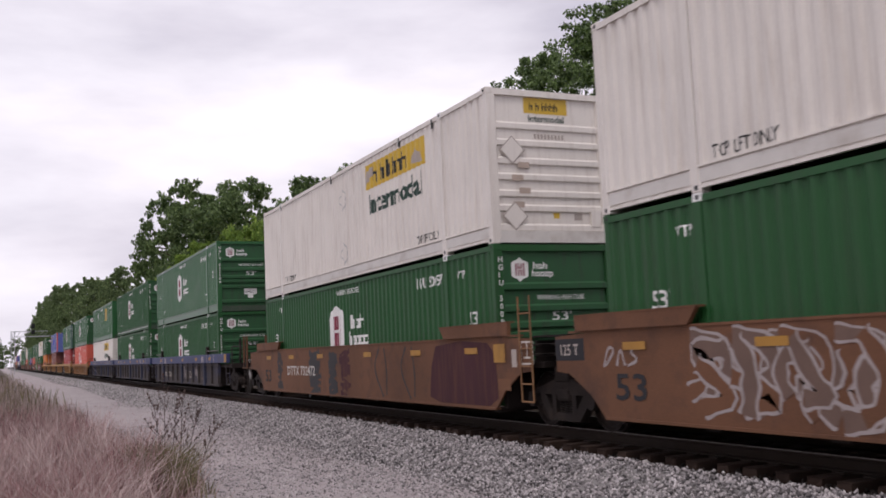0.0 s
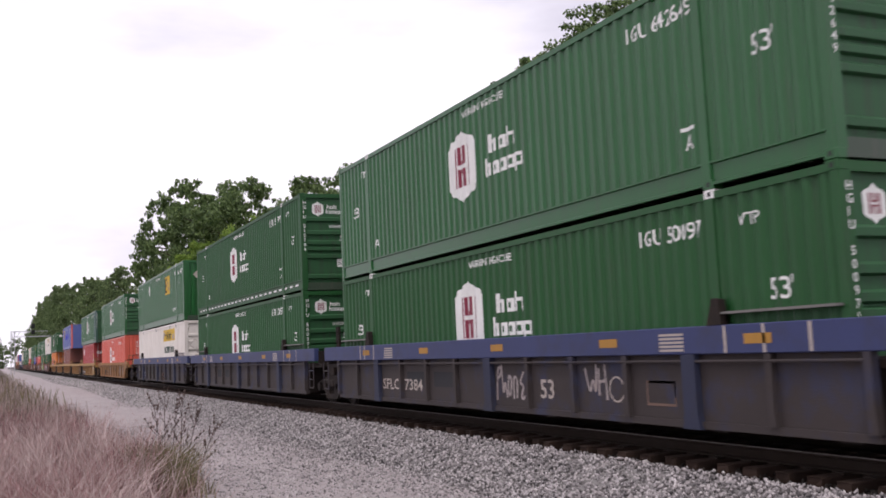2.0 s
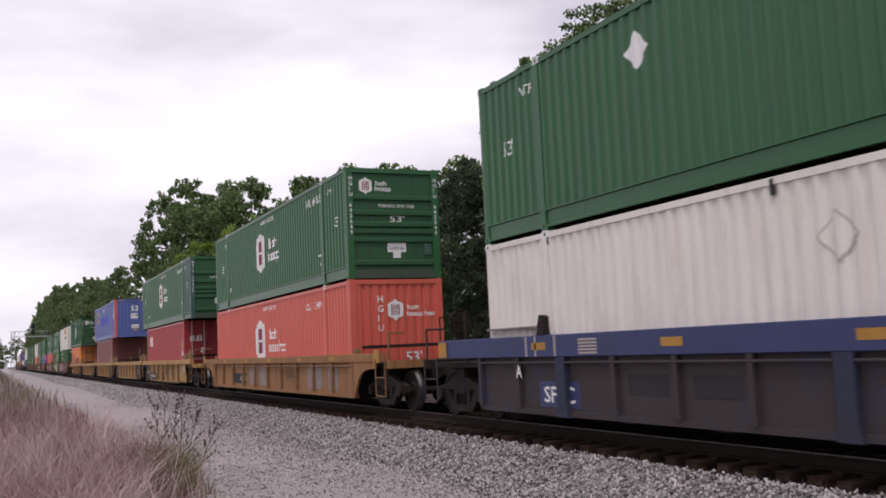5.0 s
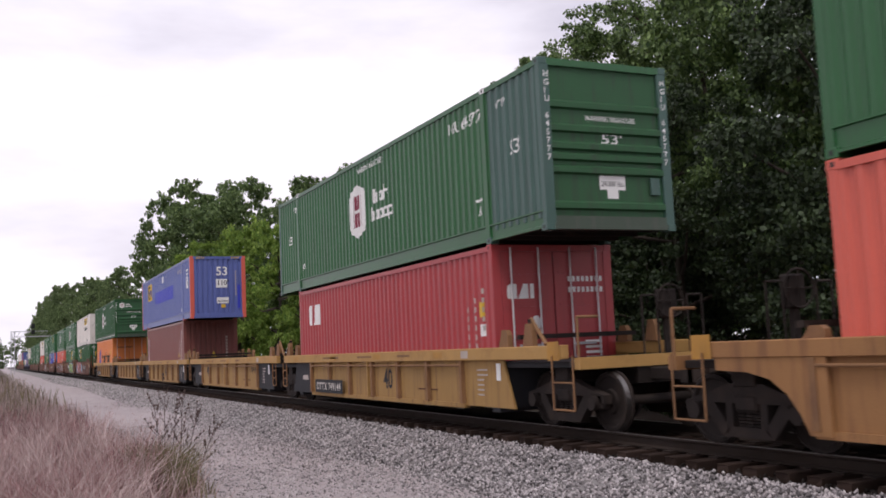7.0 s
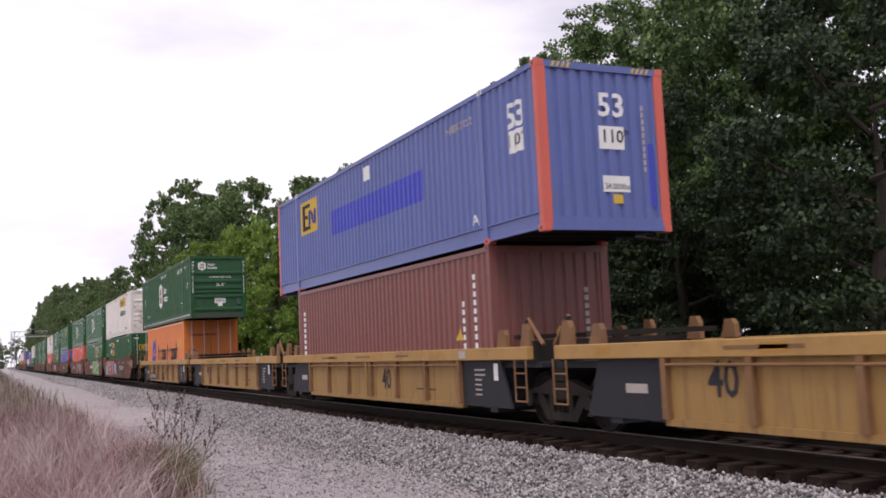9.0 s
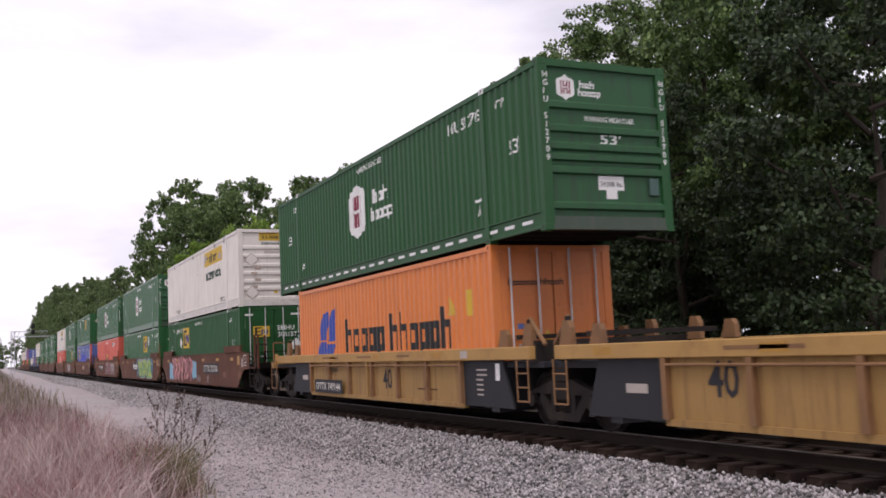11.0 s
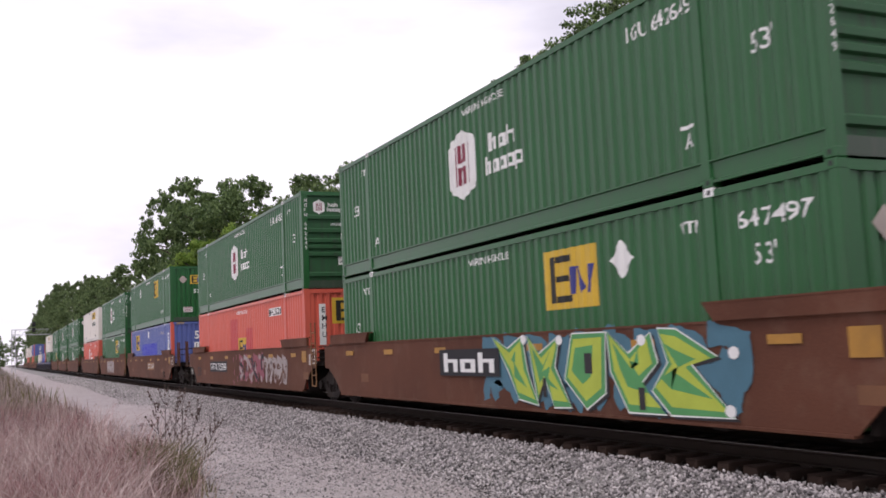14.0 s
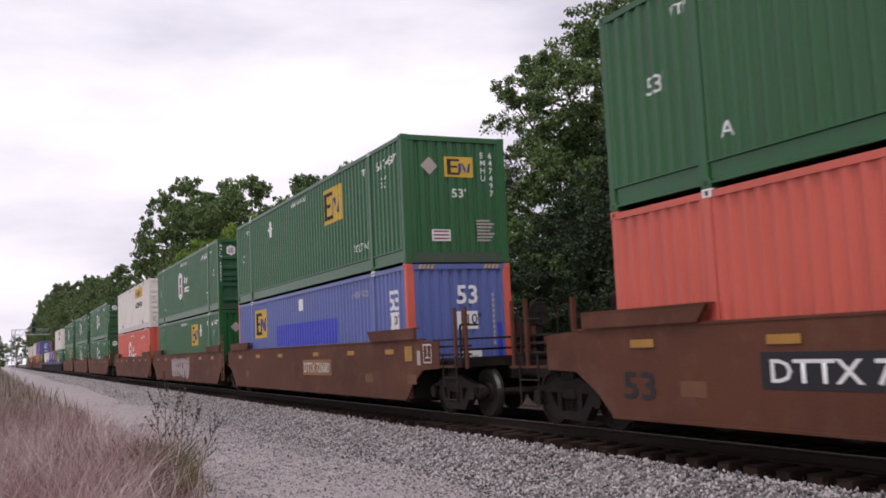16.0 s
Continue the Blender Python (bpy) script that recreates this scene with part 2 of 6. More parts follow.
def tube(points, r, n=6):
    bm = bmesh.new()
    for a, b in zip(points, points[1:]):
        rod(bm, a, b, r, n)
    return bm


def slab(outline, lo, hi, axis="x"):
    """A plate cut to an outline of (y, z) pairs between x = lo and hi, or of (x, z) pairs between y = lo and hi."""
    bm = bmesh.new()
    put = (lambda k, p: (k, p[0], p[1])) if axis == "x" else (lambda k, p: (p[0], k, p[1]))
    a, b = [bm.verts.new(put(lo, p)) for p in outline], [bm.verts.new(put(hi, p)) for p in outline]
    bm.faces.new(a)
    bm.faces.new(b[::-1])
    for i in range(len(a)):
        j = (i + 1) % len(a)
        bm.faces.new((a[j], a[i], b[i], b[j]))
    bmesh.ops.recalc_face_normals(bm, faces=bm.faces)
    return bm


def joined(*bms):
    out = bmesh.new()
    for b in bms:
        me = bpy.data.meshes.new("tmp")
        b.to_mesh(me)
        b.free()
        out.from_mesh(me)
        bpy.data.meshes.remove(me)
    return out


# ---- containers ----
CW, CH = 2.591, 2.896
PITCH, DEEP = 0.254, 0.036         # corrugation of the side sheets


def dent(y):
    """Depth of the side sheet behind its outer face at y along it."""
    u = (y / PITCH) % 1.0
    if u < 0.30:
        return 0.0
    if u < 0.5:
        return DEEP * (u - 0.30) / 0.20
    if u < 0.80:
        return DEEP
    return DEEP * (1.0 - u) / 0.20


def breaks(a, b):
    """Positions between a and b at which the corrugated sheet folds."""
    out = [a]
    k = math.floor(a / PITCH) - 1
    while k * PITCH < b:
        for u in (0.0, 0.30, 0.5, 0.80):
            y = (k + u) * PITCH
            if a + 1e-4 < y < b - 1e-4:
                out.append(y)
        k += 1
    return out + [b]


def folded(a, b, z0, z1, side):
    """Corrugated sheet along y between a and b on the side x = side * half width, 2 mm of steel closed behind."""
    bm = bmesh.new()
    ys = breaks(a, b)
    cols = []
    for y in ys:
        x = side * (CW / 2 - 0.012 - dent(y))
        cols.append((bm.verts.new((x, y, z0)), bm.verts.new((x, y, z1))))
    for (p, q), (r, s) in zip(cols, cols[1:]):
        bm.faces.new((p, q, s, r) if side < 0 else (p, r, s, q))
    return bm


def folded_end(x0, x1, z0, z1, y, out, pitch=0.25, deep=0.04):
    """Vertical corrugations across an end wall whose outer face is at y; out is -1 or 1."""
    bm = bmesh.new()
    n = max(2, round((x1 - x0) / pitch))
    step = (x1 - x0) / n
    pts = []
    for i in range(n):
        for u, d in ((0.0, 1), (0.28, 1), (0.4, 0), (0.88, 0)):
            pts.append((x0 + (i + u) * step, d))
    pts.append((x1, 1))
    cols = [(bm.verts.new((x, y - out * deep * d, z0)), bm.verts.new((x, y - out * deep * d, z1))) for x, d in pts]
    for (p, q), (r, s) in zip(cols, cols[1:]):
        bm.faces.new((p, r, s, q) if out < 0 else (p, q, s, r))
    return bm


def ribbed_end(z_levels, y, out, deep=0.056, w=CW / 2 - 0.17):
    """An end sheet with horizontal pressed ribs, at heights z_levels, standing proud."""
    prof = [(0.16, 0.0)]
    for z in z_levels:
        prof += [(z - 0.078, 0.0), (z - 0.05, deep), (z + 0.04, deep), (z + 0.078, 0.0)]
    prof += [(CH - 0.13, 0.0)]
    bm = bmesh.new()
    rows = [(bm.verts.new((-w, y - out * (0.06 - d), z)), bm.verts.new((w, y - out * (0.06 - d), z))) for z, d in prof]
    for (p, q), (r, s) in zip(rows, rows[1:]):
        bm.faces.new((p, q, s, r) if out < 0 else (p, r, s, q))
    return bm


def lettering(text, height, wide=1.0, bold=0.0, space=1.0):
    """Flat letters from the built-in font, left foot at the origin, in u (right) and v (up)."""
    cu = bpy.data.curves.new("letters", "FONT")
    cu.body, cu.size, cu.offset, cu.space_character, cu.resolution_u = text, height / 0.70, bold * height, space, 2
    ob = bpy.data.objects.new("letters", cu)
    me = bpy.data.meshes.new_from_object(ob)
    bm = bmesh.new()
    bm.from_mesh(me)
    bpy.data.objects.remove(ob)
    bpy.data.curves.remove(cu)
    bpy.data.meshes.remove(me)
    for v in bm.verts:
        v.co.x *= wide
    return bm


def stacked(text, height, lead=1.25):
    """Letters one below another, the first on top at the origin."""
    bms = []
    for i, ch in enumerate(text):
        if ch != " ":
            b = lettering(ch, height, bold=0.02)
            bmesh.ops.translate(b, verts=b.verts, vec=(0, -i * height * lead, 0))
            bms.append(b)
    return joined(*bms)


def flat(*polys):
    """Flat polygons in u, v."""
    bm = bmesh.new()
    for poly in polys:
        bm.faces.new([bm.verts.new((u, v, 0)) for u, v in poly])
    return bm


def rect(u, v, w, h):
    return [(u, v), (u + w, v), (u + w, v + h), (u, v + h)]


def word_blocks(shape, h):
    """A brand word as plain squared rings: t with a tall stem, s short, d with a tail, space a gap."""
    out, u = [], 0.0
    for ch in shape:
        w = h * 0.72
        if ch == " ":
            u += w * 0.6
            continue
        x, st = h * 0.68, h * 0.22
        out.append(rect(u, -h * 0.26 if ch == "d" else 0.0, st, (h if ch == "t" else x) + (h * 0.26 if ch == "d" else 0.0)))
        out.append(rect(u + w - st, 0.0, st, x))
        out.append(rect(u + st, x - h * 0.18, w - 2 * st, h * 0.18))
        if ch != "t":
            out.append(rect(u + st, 0.0, w - 2 * st, h * 0.18))
        u += w + h * 0.14
    return out, u


TINY = ("number_column", "number_bar", "data_bar", "weight_table", "plate_text", "name_block", "brand_word", "logo_word", "end_logo_word", "hazard_stripe", "rust_streak")


def decal_side(parent, name, bm, mat, y, z, label="", lift=0.004, side=-1, flatten=False):
    """Lay flat marks onto the corrugated side sheet; u runs to the reader's right from y, v up from z."""
    s = -1 if side < 0 else 1
    us = [v.co.x for v in bm.verts]
    lo, hi = min(us), max(us)
    a, b = (y - hi, y - lo) if side < 0 else (y + lo, y + hi)
    if not flatten:
        for yb in breaks(a, b)[1:-1]:
            u = y - yb if side < 0 else yb - y
            bmesh.ops.bisect_plane(bm, geom=bm.verts[:] + bm.edges[:] + bm.faces[:], plane_co=(u, 0, 0), plane_no=(1, 0, 0))
    for v in bm.verts:
        u, w = v.co.x, v.co.y
        yy = y - u if side < 0 else y + u
        d = 0.0 if flatten else dent(yy) + 0.012
        v.co = (s * (CW / 2 - d + lift + v.co.z), yy, z + w)
    bmesh.ops.recalc_face_normals(bm, faces=bm.faces)
    return tagged(part(name, bm, mat, parent, label), kind="stuff" if name in TINY else "")


def decal_end(parent, name, bm, mat, x, z, y, label=""):
    """Lay flat marks on an end wall facing -y at depth y."""
    for v in bm.verts:
        v.co = (x + v.co.x, y - 0.004 - v.co.z, z + v.co.y)
    return tagged(part(name, bm, mat, parent, label), kind="stuff" if name in TINY else "")


def hexagon(r, stretch=1.0):
    """Outline of the emblem plate: upright sides, notched shoulders and a blunt point above and below."""
    half = [(0.0, 1.0 * stretch), (0.3, 0.84), (0.6, 0.76), (0.86, 0.58)]
    right = half + [(u, -v) for u, v in half[::-1]]
    return [(-u * r, v * r) for u, v in right] + [(u * r, v * r) for u, v in right[-2:0:-1]]


def emblem_bars(r):
    """The maroon bars inside the white hexagon."""
    return [rect(-r * 0.46, -r * 0.56, r * 0.13, r * 1.12), rect(-r * 0.22, 0.06 * r, r * 0.13, r * 0.5), rect(-r * 0.22, -0.56 * r, r * 0.13, r * 0.5),
            rect(r * 0.09, 0.06 * r, r * 0.13, r * 0.5), rect(r * 0.09, -0.56 * r, r * 0.13, r * 0.5), rect(r * 0.33, -r * 0.56, r * 0.13, r * 1.12),
            rect(-r * 0.08, 0.06 * r, r * 0.16, r * 0.12), rect(-r * 0.08, -0.18 * r, r * 0.16, r * 0.12)]


def blocks_bm(lines, h, gap=1.2, wide=1.0):
    """Lines of brand-word blocks."""
    bm = bmesh.new()
    for i, (u0, pat) in enumerate(lines):
        for poly in word_blocks(pat, h)[0]:
            bm.faces.new([bm.verts.new(((u + u0) * wide, v - i * h * gap, 0)) for u, v in poly])
    return bm


def fitted(bm, width):
    """Scale flat marks along u to a width."""
    us = [v.co.x for v in bm.verts]
    for v in bm.verts:
        v.co.x = (v.co.x - min(us)) * width / (max(us) - min(us))
    return bm


def container(name, label, length, mat, end="ribs", posts=None, door=False, group="", rail_mat=None):
    """An empty container shell: folded sides, ends, posts, rails, castings, roof and underframe. Near end at -y."""
    L, w = length / 2, CW / 2
    root = tagged(new(name), label, "container", group or "shipping containers on the train")
    posts = posts or mat
    rail_mat = rail_mat or mat
    inset = L - 6.096 if length > 13 else 0.0
    cuts = [-L + 0.14, -6.108, -5.912, 5.912, 6.108, L - 0.14] if inset else [-L + 0.14, L - 0.14]
    for s, nm in ((-1, "side_wall"), (1, "side_wall")):
        for a, b in zip(cuts[::2], cuts[1::2]):
            part(nm, folded(a, b, 0.32, CH - 0.1, s), mat, root)
        part("top_rail", boxes((s * (w - 0.07), -L + 0.1, CH - 0.12, s * w, L - 0.1, CH - 0.03)), rail_mat, root)
        rail = [(w - 0.07, 0.05), (w - 0.004, 0.05), (w - 0.004, 0.085), (w - 0.03, 0.095), (w - 0.03, 0.31), (w + 0.002, 0.322), (w + 0.002, 0.345), (w - 0.07, 0.345)]
        part("bottom_rail", slab([(s * px, pz) for px, pz in rail], -L + 0.1, L - 0.1, "y"), rail_mat, root)
    for sx in (-1, 1):
        for sy in (-1, 1):
            part("corner_post", boxes((sx * (w - 0.19), sy * (L - 0.14), 0.1, sx * (w - 0.002), sy * (L - 0.002), CH - 0.1), bevel=0.012), posts, root)
            for z in (0.0, CH - 0.12):
                part("corner_casting", boxes((sx * (w - 0.16), sy * (L - 0.18), z, sx * (w + 0.003), sy * (L + 0.003), z + 0.12), bevel=0.01), posts, root)
                if sx < 0:
                    part("casting_slot", boxes((sx * (w + 0.002), sy * (L - 0.115), z + 0.035, sx * (w + 0.006), sy * (L - 0.065), z + 0.09)), INK, root)
            if inset:
                yc = sy * 6.01
                part("lift_post", boxes((sx * (w - 0.05), yc - 0.085, 0.1, sx * (w + 0.006), yc + 0.085, CH - 0.1), bevel=0.012), mat, root)
                for z in (0.0, CH - 0.12):
                    part("lift_casting", boxes((sx * (w - 0.16), yc - 0.12, z, sx * (w + 0.004), yc + 0.07, z + 0.12), bevel=0.01), MARK if z else posts, root)
                    if sx < 0:
                        part("casting_slot", boxes((sx * (w + 0.003), yc - 0.06, z + 0.03, sx * (w + 0.007), yc, z + 0.09)), INK, root)
    for sy in (-1, 1):
        part("end_rail", boxes((-w + 0.1, sy * (L - 0.10), CH - 0.13, w - 0.1, sy * (L - 0.004), CH - 0.012)), rail_mat, root)
        part("end_sill", boxes((-w + 0.1, sy * (L - 0.12), 0.02, w - 0.1, sy * (L - 0.004), 0.24)), GRIME_GREEN if mat in (GREEN, GREEN_B) and sy < 0 else WHITE_RAIL if mat is WHITE else rail_mat, root)
    far_bm = folded_end(-w + 0.1, w - 0.1, 0.17, CH - 0.13, L - 0.03, 1)
    part("rear_wall", far_bm, mat, root)
    if door:
        for k, sx in enumerate((-1, 1)):
            d = part("door", boxes((sx * 0.012, -L + 0.02, 0.17, sx * (w - 0.11), -L + 0.06, CH - 0.13), bevel=0.008), mat, root)
            for z in (0.55, 1.15, 1.75, 2.35):
                part("door_rib", boxes((sx * 0.10, -L + 0.002, z, sx * (w - 0.2), -L + 0.02, z + 0.05)), mat, d)
            for x in (0.34, 0.92):
                part("lock_rod", rod(bmesh.new(), (sx * x, -L - 0.03, 0.1), (sx * x, -L - 0.03, CH - 0.06), 0.018), LOCK_ROD, d)
            for z in (0.35, 0.95, 1.9, 2.5):
                part("hinge", boxes((sx * (w - 0.19), -L + 0.0, z, sx * (w - 0.06), -L + 0.03, z + 0.09)), posts, d)
            part("handle", boxes((sx * 0.36, -L - 0.05, 1.02, sx * 0.82, -L - 0.025, 1.07)), GALV, d)
    elif end == "ribs":
        part("front_wall", ribbed_end((0.42, 1.02, 1.24, 1.42, 1.72, 2.12), -L + 0.0, -1), END_GREEN if mat in (GREEN, GREEN_B) else mat, root)
    elif end == "many_ribs":
        part("front_wall", ribbed_end((0.3, 0.66, 0.93, 1.24, 1.54, 1.88, 2.2), -L + 0.0, -1, 0.035), mat, root)
    else:
        part("front_wall", folded_end(-w + 0.1, w - 0.1, 0.17, CH - 0.13, -L + 0.03, -1), mat, root)
    part("roof", boxes((-w + 0.06, -L + 0.09, CH - 0.05, w - 0.06, L - 0.09, CH - 0.02)), rail_mat, root)
    under = [(-L + 0.1, 0.13)]
    for i in range(int((length - 0.6) / 0.6)):
        y = -L + 0.4 + i * 0.6
        under += [(y, 0.13), (y, 0.035), (y + 0.06, 0.035), (y + 0.06, 0.13)]
    part("floor", slab(under + [(L - 0.1, 0.13), (L - 0.1, 0.16), (-L + 0.1, 0.16)], -w + 0.06, w - 0.06), STEEL, root)
    return root


def mark_side(c, text, h, y, z, mat=None, name="lettering", wide=1.0, bold=0.012):
    return decal_side(c, name, lettering(text, h, wide, bold), mat or MARK, y, z)


def hub_side(c, y=0.89, z=1.62, r=0.70, tail=True, wide=1.0):
    decal_side(c, "logo", flat(hexagon(r)), MARK, y, z, "white hexagon emblem with maroon bars")
    for k, bar in enumerate(emblem_bars(r)):
        decal_side(c, "logo_bar", flat(bar), MAROON, y, z, lift=0.008)
    decal_side(c, "logo_word", fitted(blocks_bm([(0, "tst")], 0.34), 0.95 * wide), MARK, y - 1.13 - (r - 0.7), z + 0.03)
    decal_side(c, "logo_word", fitted(blocks_bm([(0, "tsssd" if tail else "tsssd tss")], 0.34), (1.37 if tail else 2.1) * wide), MARK, y - 0.93 - (r - 0.7), z - 0.38)


def hub_end(c, L):
    y = -L + 0.06
    decal_end(c, "end_logo", flat(hexagon(0.205, 1.1)), MARK, -0.74, 2.43, y)
    for bar in emblem_bars(0.205):
        decal_end(c, "end_logo_bar", flat(bar), MAROON, -0.74, 2.43, y - 0.004)
    decal_end(c, "end_logo_word", fitted(blocks_bm([(0, "tst")], 0.125), 0.3), MARK, -0.46, 2.44, y)
    decal_end(c, "end_logo_word", fitted(blocks_bm([(0, "tsssd")], 0.125), 0.45), MARK, -0.49, 2.30, y)


def hub53(name, label, mat, number, dashes=False, bare=False, posts=None):
    L = 8.077
    c = container(name, label, 16.154, mat, "ribs", posts)
    # marks run from the far end (+y) towards the near end
    hub_side(c)
    mark_side(c, "53'", 0.25, -6.9, 1.47)
    mark_side(c, "53'", 0.25, 7.1, 1.47)
    mark_side(c, "A", 0.2, -5.62, 0.58)
    decal_side(c, "overline", flat(rect(0, 0, 0.26, 0.05)), MARK, -5.58, 0.83)
    mark_side(c, "A", 0.2, 5.65, 0.58)
    decal_side(c, "lettering", fitted(lettering("WARNING HIGH CUBE", 0.13, 1, 0.012), 1.6), MARK, 0.78, 2.54)
    decal_side(c, "lettering", fitted(lettering(number, 0.22, 1, 0.012), 1.38), MARK, -4.55, 2.33)
    mark_side(c, "VTP", 0.15, -6.5, 2.38)
    mark_side(c, "VTP", 0.15, 6.5, 2.38)
    if not bare:
        hub_end(c, L)
    y = -L + 0.06
    decal_end(c, "lettering", fitted(lettering("WARNING HIGH CUBE", 0.09, bold=0.01), 1.02), MARK, -0.41, 1.87, y - 0.002)
    decal_end(c, "lettering", fitted(lettering("53'", 0.17, 1.3, 0.02), 0.42), MARK, -0.1, 1.49, y - 0.002)
    decal_end(c, "weight_plate", flat(rect(0, 0, 0.52, 0.24), rect(0.15, -0.15, 0.22, 0.15)), MARK, -0.19, 0.70, y)
    decal_end(c, "lettering", lettering("24,000 lbs", 0.09, 0.85, 0.01), INK, -0.16, 0.76, y - 0.003)
    part("document_box", boxes((0.84, y - 0.05, 0.62, 1.03, y, 0.92), bevel=0.01), TEAL if mat is not TEAL else MARK_DIM, c)
    for x in (-1.22, 1.145):
        decal_end(c, "number_column", stacked("HGIU " + number[-6:].replace(" ", ""), 0.1, 1.4), MARK, x, 2.56, -L - 0.002)
    if dashes:
        for i in range(25):
            decal_side(c, "reflective_strip", flat(rect(0.3 + i * 0.62, 0, 0.34, 0.06)), MARK, 7.9, 0.17, flatten=True, lift=-0.018)
    return c


def emp_panel(c, y, z, s=1.0, on_end=None):
    """A yellow square with a dark and a violet brand shape on it."""
    back = flat(rect(0, 0, 1.0 * s, 1.1 * s))
    bars = flat(rect(0.1 * s, 0.12 * s, 0.13 * s, 0.86 * s), rect(0.235 * s, 0.86 * s, 0.3 * s, 0.12 * s), rect(0.235 * s, 0.12 * s, 0.3 * s, 0.12 * s), rect(0.235 * s, 0.5 * s, 0.22 * s, 0.11 * s))
    blue = flat([(0.48 * s, 0.25 * s), (0.58 * s, 0.25 * s), (0.60 * s, 0.75 * s), (0.50 * s, 0.75 * s)], [(0.605 * s, 0.75 * s), (0.70 * s, 0.25 * s), (0.76 * s, 0.35 * s), (0.66 * s, 0.75 * s)],
                [(0.78 * s, 0.25 * s), (0.86 * s, 0.25 * s), (0.92 * s, 0.75 * s), (0.84 * s, 0.75 * s)])
    for b in (back, bars, blue):
        for v in b.verts:
            v.co.x *= 1.55
            v.co.y *= 0.86
    if on_end is None:
        decal_side(c, "logo_panel", back, YELLOW, y, z)
        decal_side(c, "logo_mark", bars, INK, y, z, lift=0.008)
        decal_side(c, "logo_mark", blue, NAVY, y, z, lift=0.008)
    else:
        for b in (back, bars, blue):
            for v in b.verts:
                v.co.x *= 0.9
                v.co.y *= 0.95
        decal_end(c, "logo_panel", back, YELLOW, y, z, on_end)
        decal_end(c, "logo_mark", bars, INK, y, z, on_end - 0.004)
        decal_end(c, "logo_mark", blue, NAVY, y, z, on_end - 0.004)


def emp53(name, label, mat, number, door=False, panel_y=-1.93, panel_z=1.57, posts=None, diamonds=True, place=-4.08):
    L = 8.077
    c = container(name, label, 16.154, mat, "folds", posts, door)
    emp_panel(c, panel_y, panel_z, 1.0)
    mark_side(c, "53'", 0.25, -6.7, 1.47 if door else 1.87)
    mark_side(c, "53'", 0.25, 7.3, 1.47)
    mark_side(c, "VTP", 0.16, -6.3 if door else -5.4, 2.38)
    mark_side(c, "VTP", 0.16, 6.6, 2.38)
    decal_side(c, "lettering", fitted(lettering("WARNING HIGH CUBE", 0.13, 1, 0.012), 1.55), MARK, 0.78, 2.54)
    decal_side(c, "lettering", fitted(lettering(number, 0.21, 1, 0.012), 1.2 if not door else 2.0), MARK, 5.7 if door else -6.48, 2.32)
    decal_side(c, "lettering", fitted(lettering("TOP LIFT ONLY", 0.18, 1, 0.012), 1.1), MARK, -4.74, 0.58)
    d = 0.28
    decal_side(c, "placard", flat([(0, d), (-d, 0), (0, -d), (d, 0)]), MARK, 4.5 if door else place, 1.85 if door else 2.2)
    y = -L + 0.03
    if not door:
        emp_panel(c, -0.25, 1.96, 0.52, y)
        decal_end(c, "lettering", lettering("53'", 0.19, 1.2, 0.02), MARK, -0.1, 1.5, y)
        if diamonds:
            d = 0.21
            decal_end(c, "placard", flat([(0, d), (-d, 0), (0, -d), (d, 0)]), MARK_DIM, -0.62, 2.2, y)
        decal_end(c, "weight_plate", flat(rect(0, 0, 0.46, 0.26)), MARK, -0.62, 0.5, y)
        decal_end(c, "plate_text", flat(*[rect(0.04, 0.04 + i * 0.08, 0.38, 0.035) for i in range(3)]), MAROON, -0.62, 0.5, y - 0.003)
        decal_end(c, "weight_table", flat(*[rect(0, i * 0.075, 0.34 + 0.06 * (i % 3), 0.04) for i in range(7)]), MARK_DIM, 0.5, 0.5, y)
        decal_end(c, "number_column", stacked("EMHU", 0.13, 1.35), MARK, 0.66, 2.42, y)
        decal_end(c, "number_column", stacked(number[-6:], 0.13, 1.35), MARK, 0.88, 2.42, y)
    else:
        y = -L + 0.02
        emp_panel(c, -0.8, 1.76, 0.44, y - 0.03)
        decal_end(c, "lettering", lettering("EMHU", 0.17, 1.0, 0.02), MARK, 0.12, 2.0, y)
        decal_end(c, "lettering", lettering(number[-6:], 0.17, 1.0, 0.02), MARK, 0.12, 1.75, y - 0.03)
        d = 0.27
        decal_end(c, "placard", flat([(0, d), (-d, 0), (0, -d), (d, 0)]), MARK, 0.82, 1.42, y)
        decal_end(c, "reflective_mark", flat(rect(-1.15, 2.55, 0.36, 0.07), rect(0.65, 2.55, 0.36, 0.07), rect(-1.16, 2.1, 0.06, 0.4), rect(1.1, 2.1, 0.06, 0.4)), MARK, 0, 0, y)
    return c


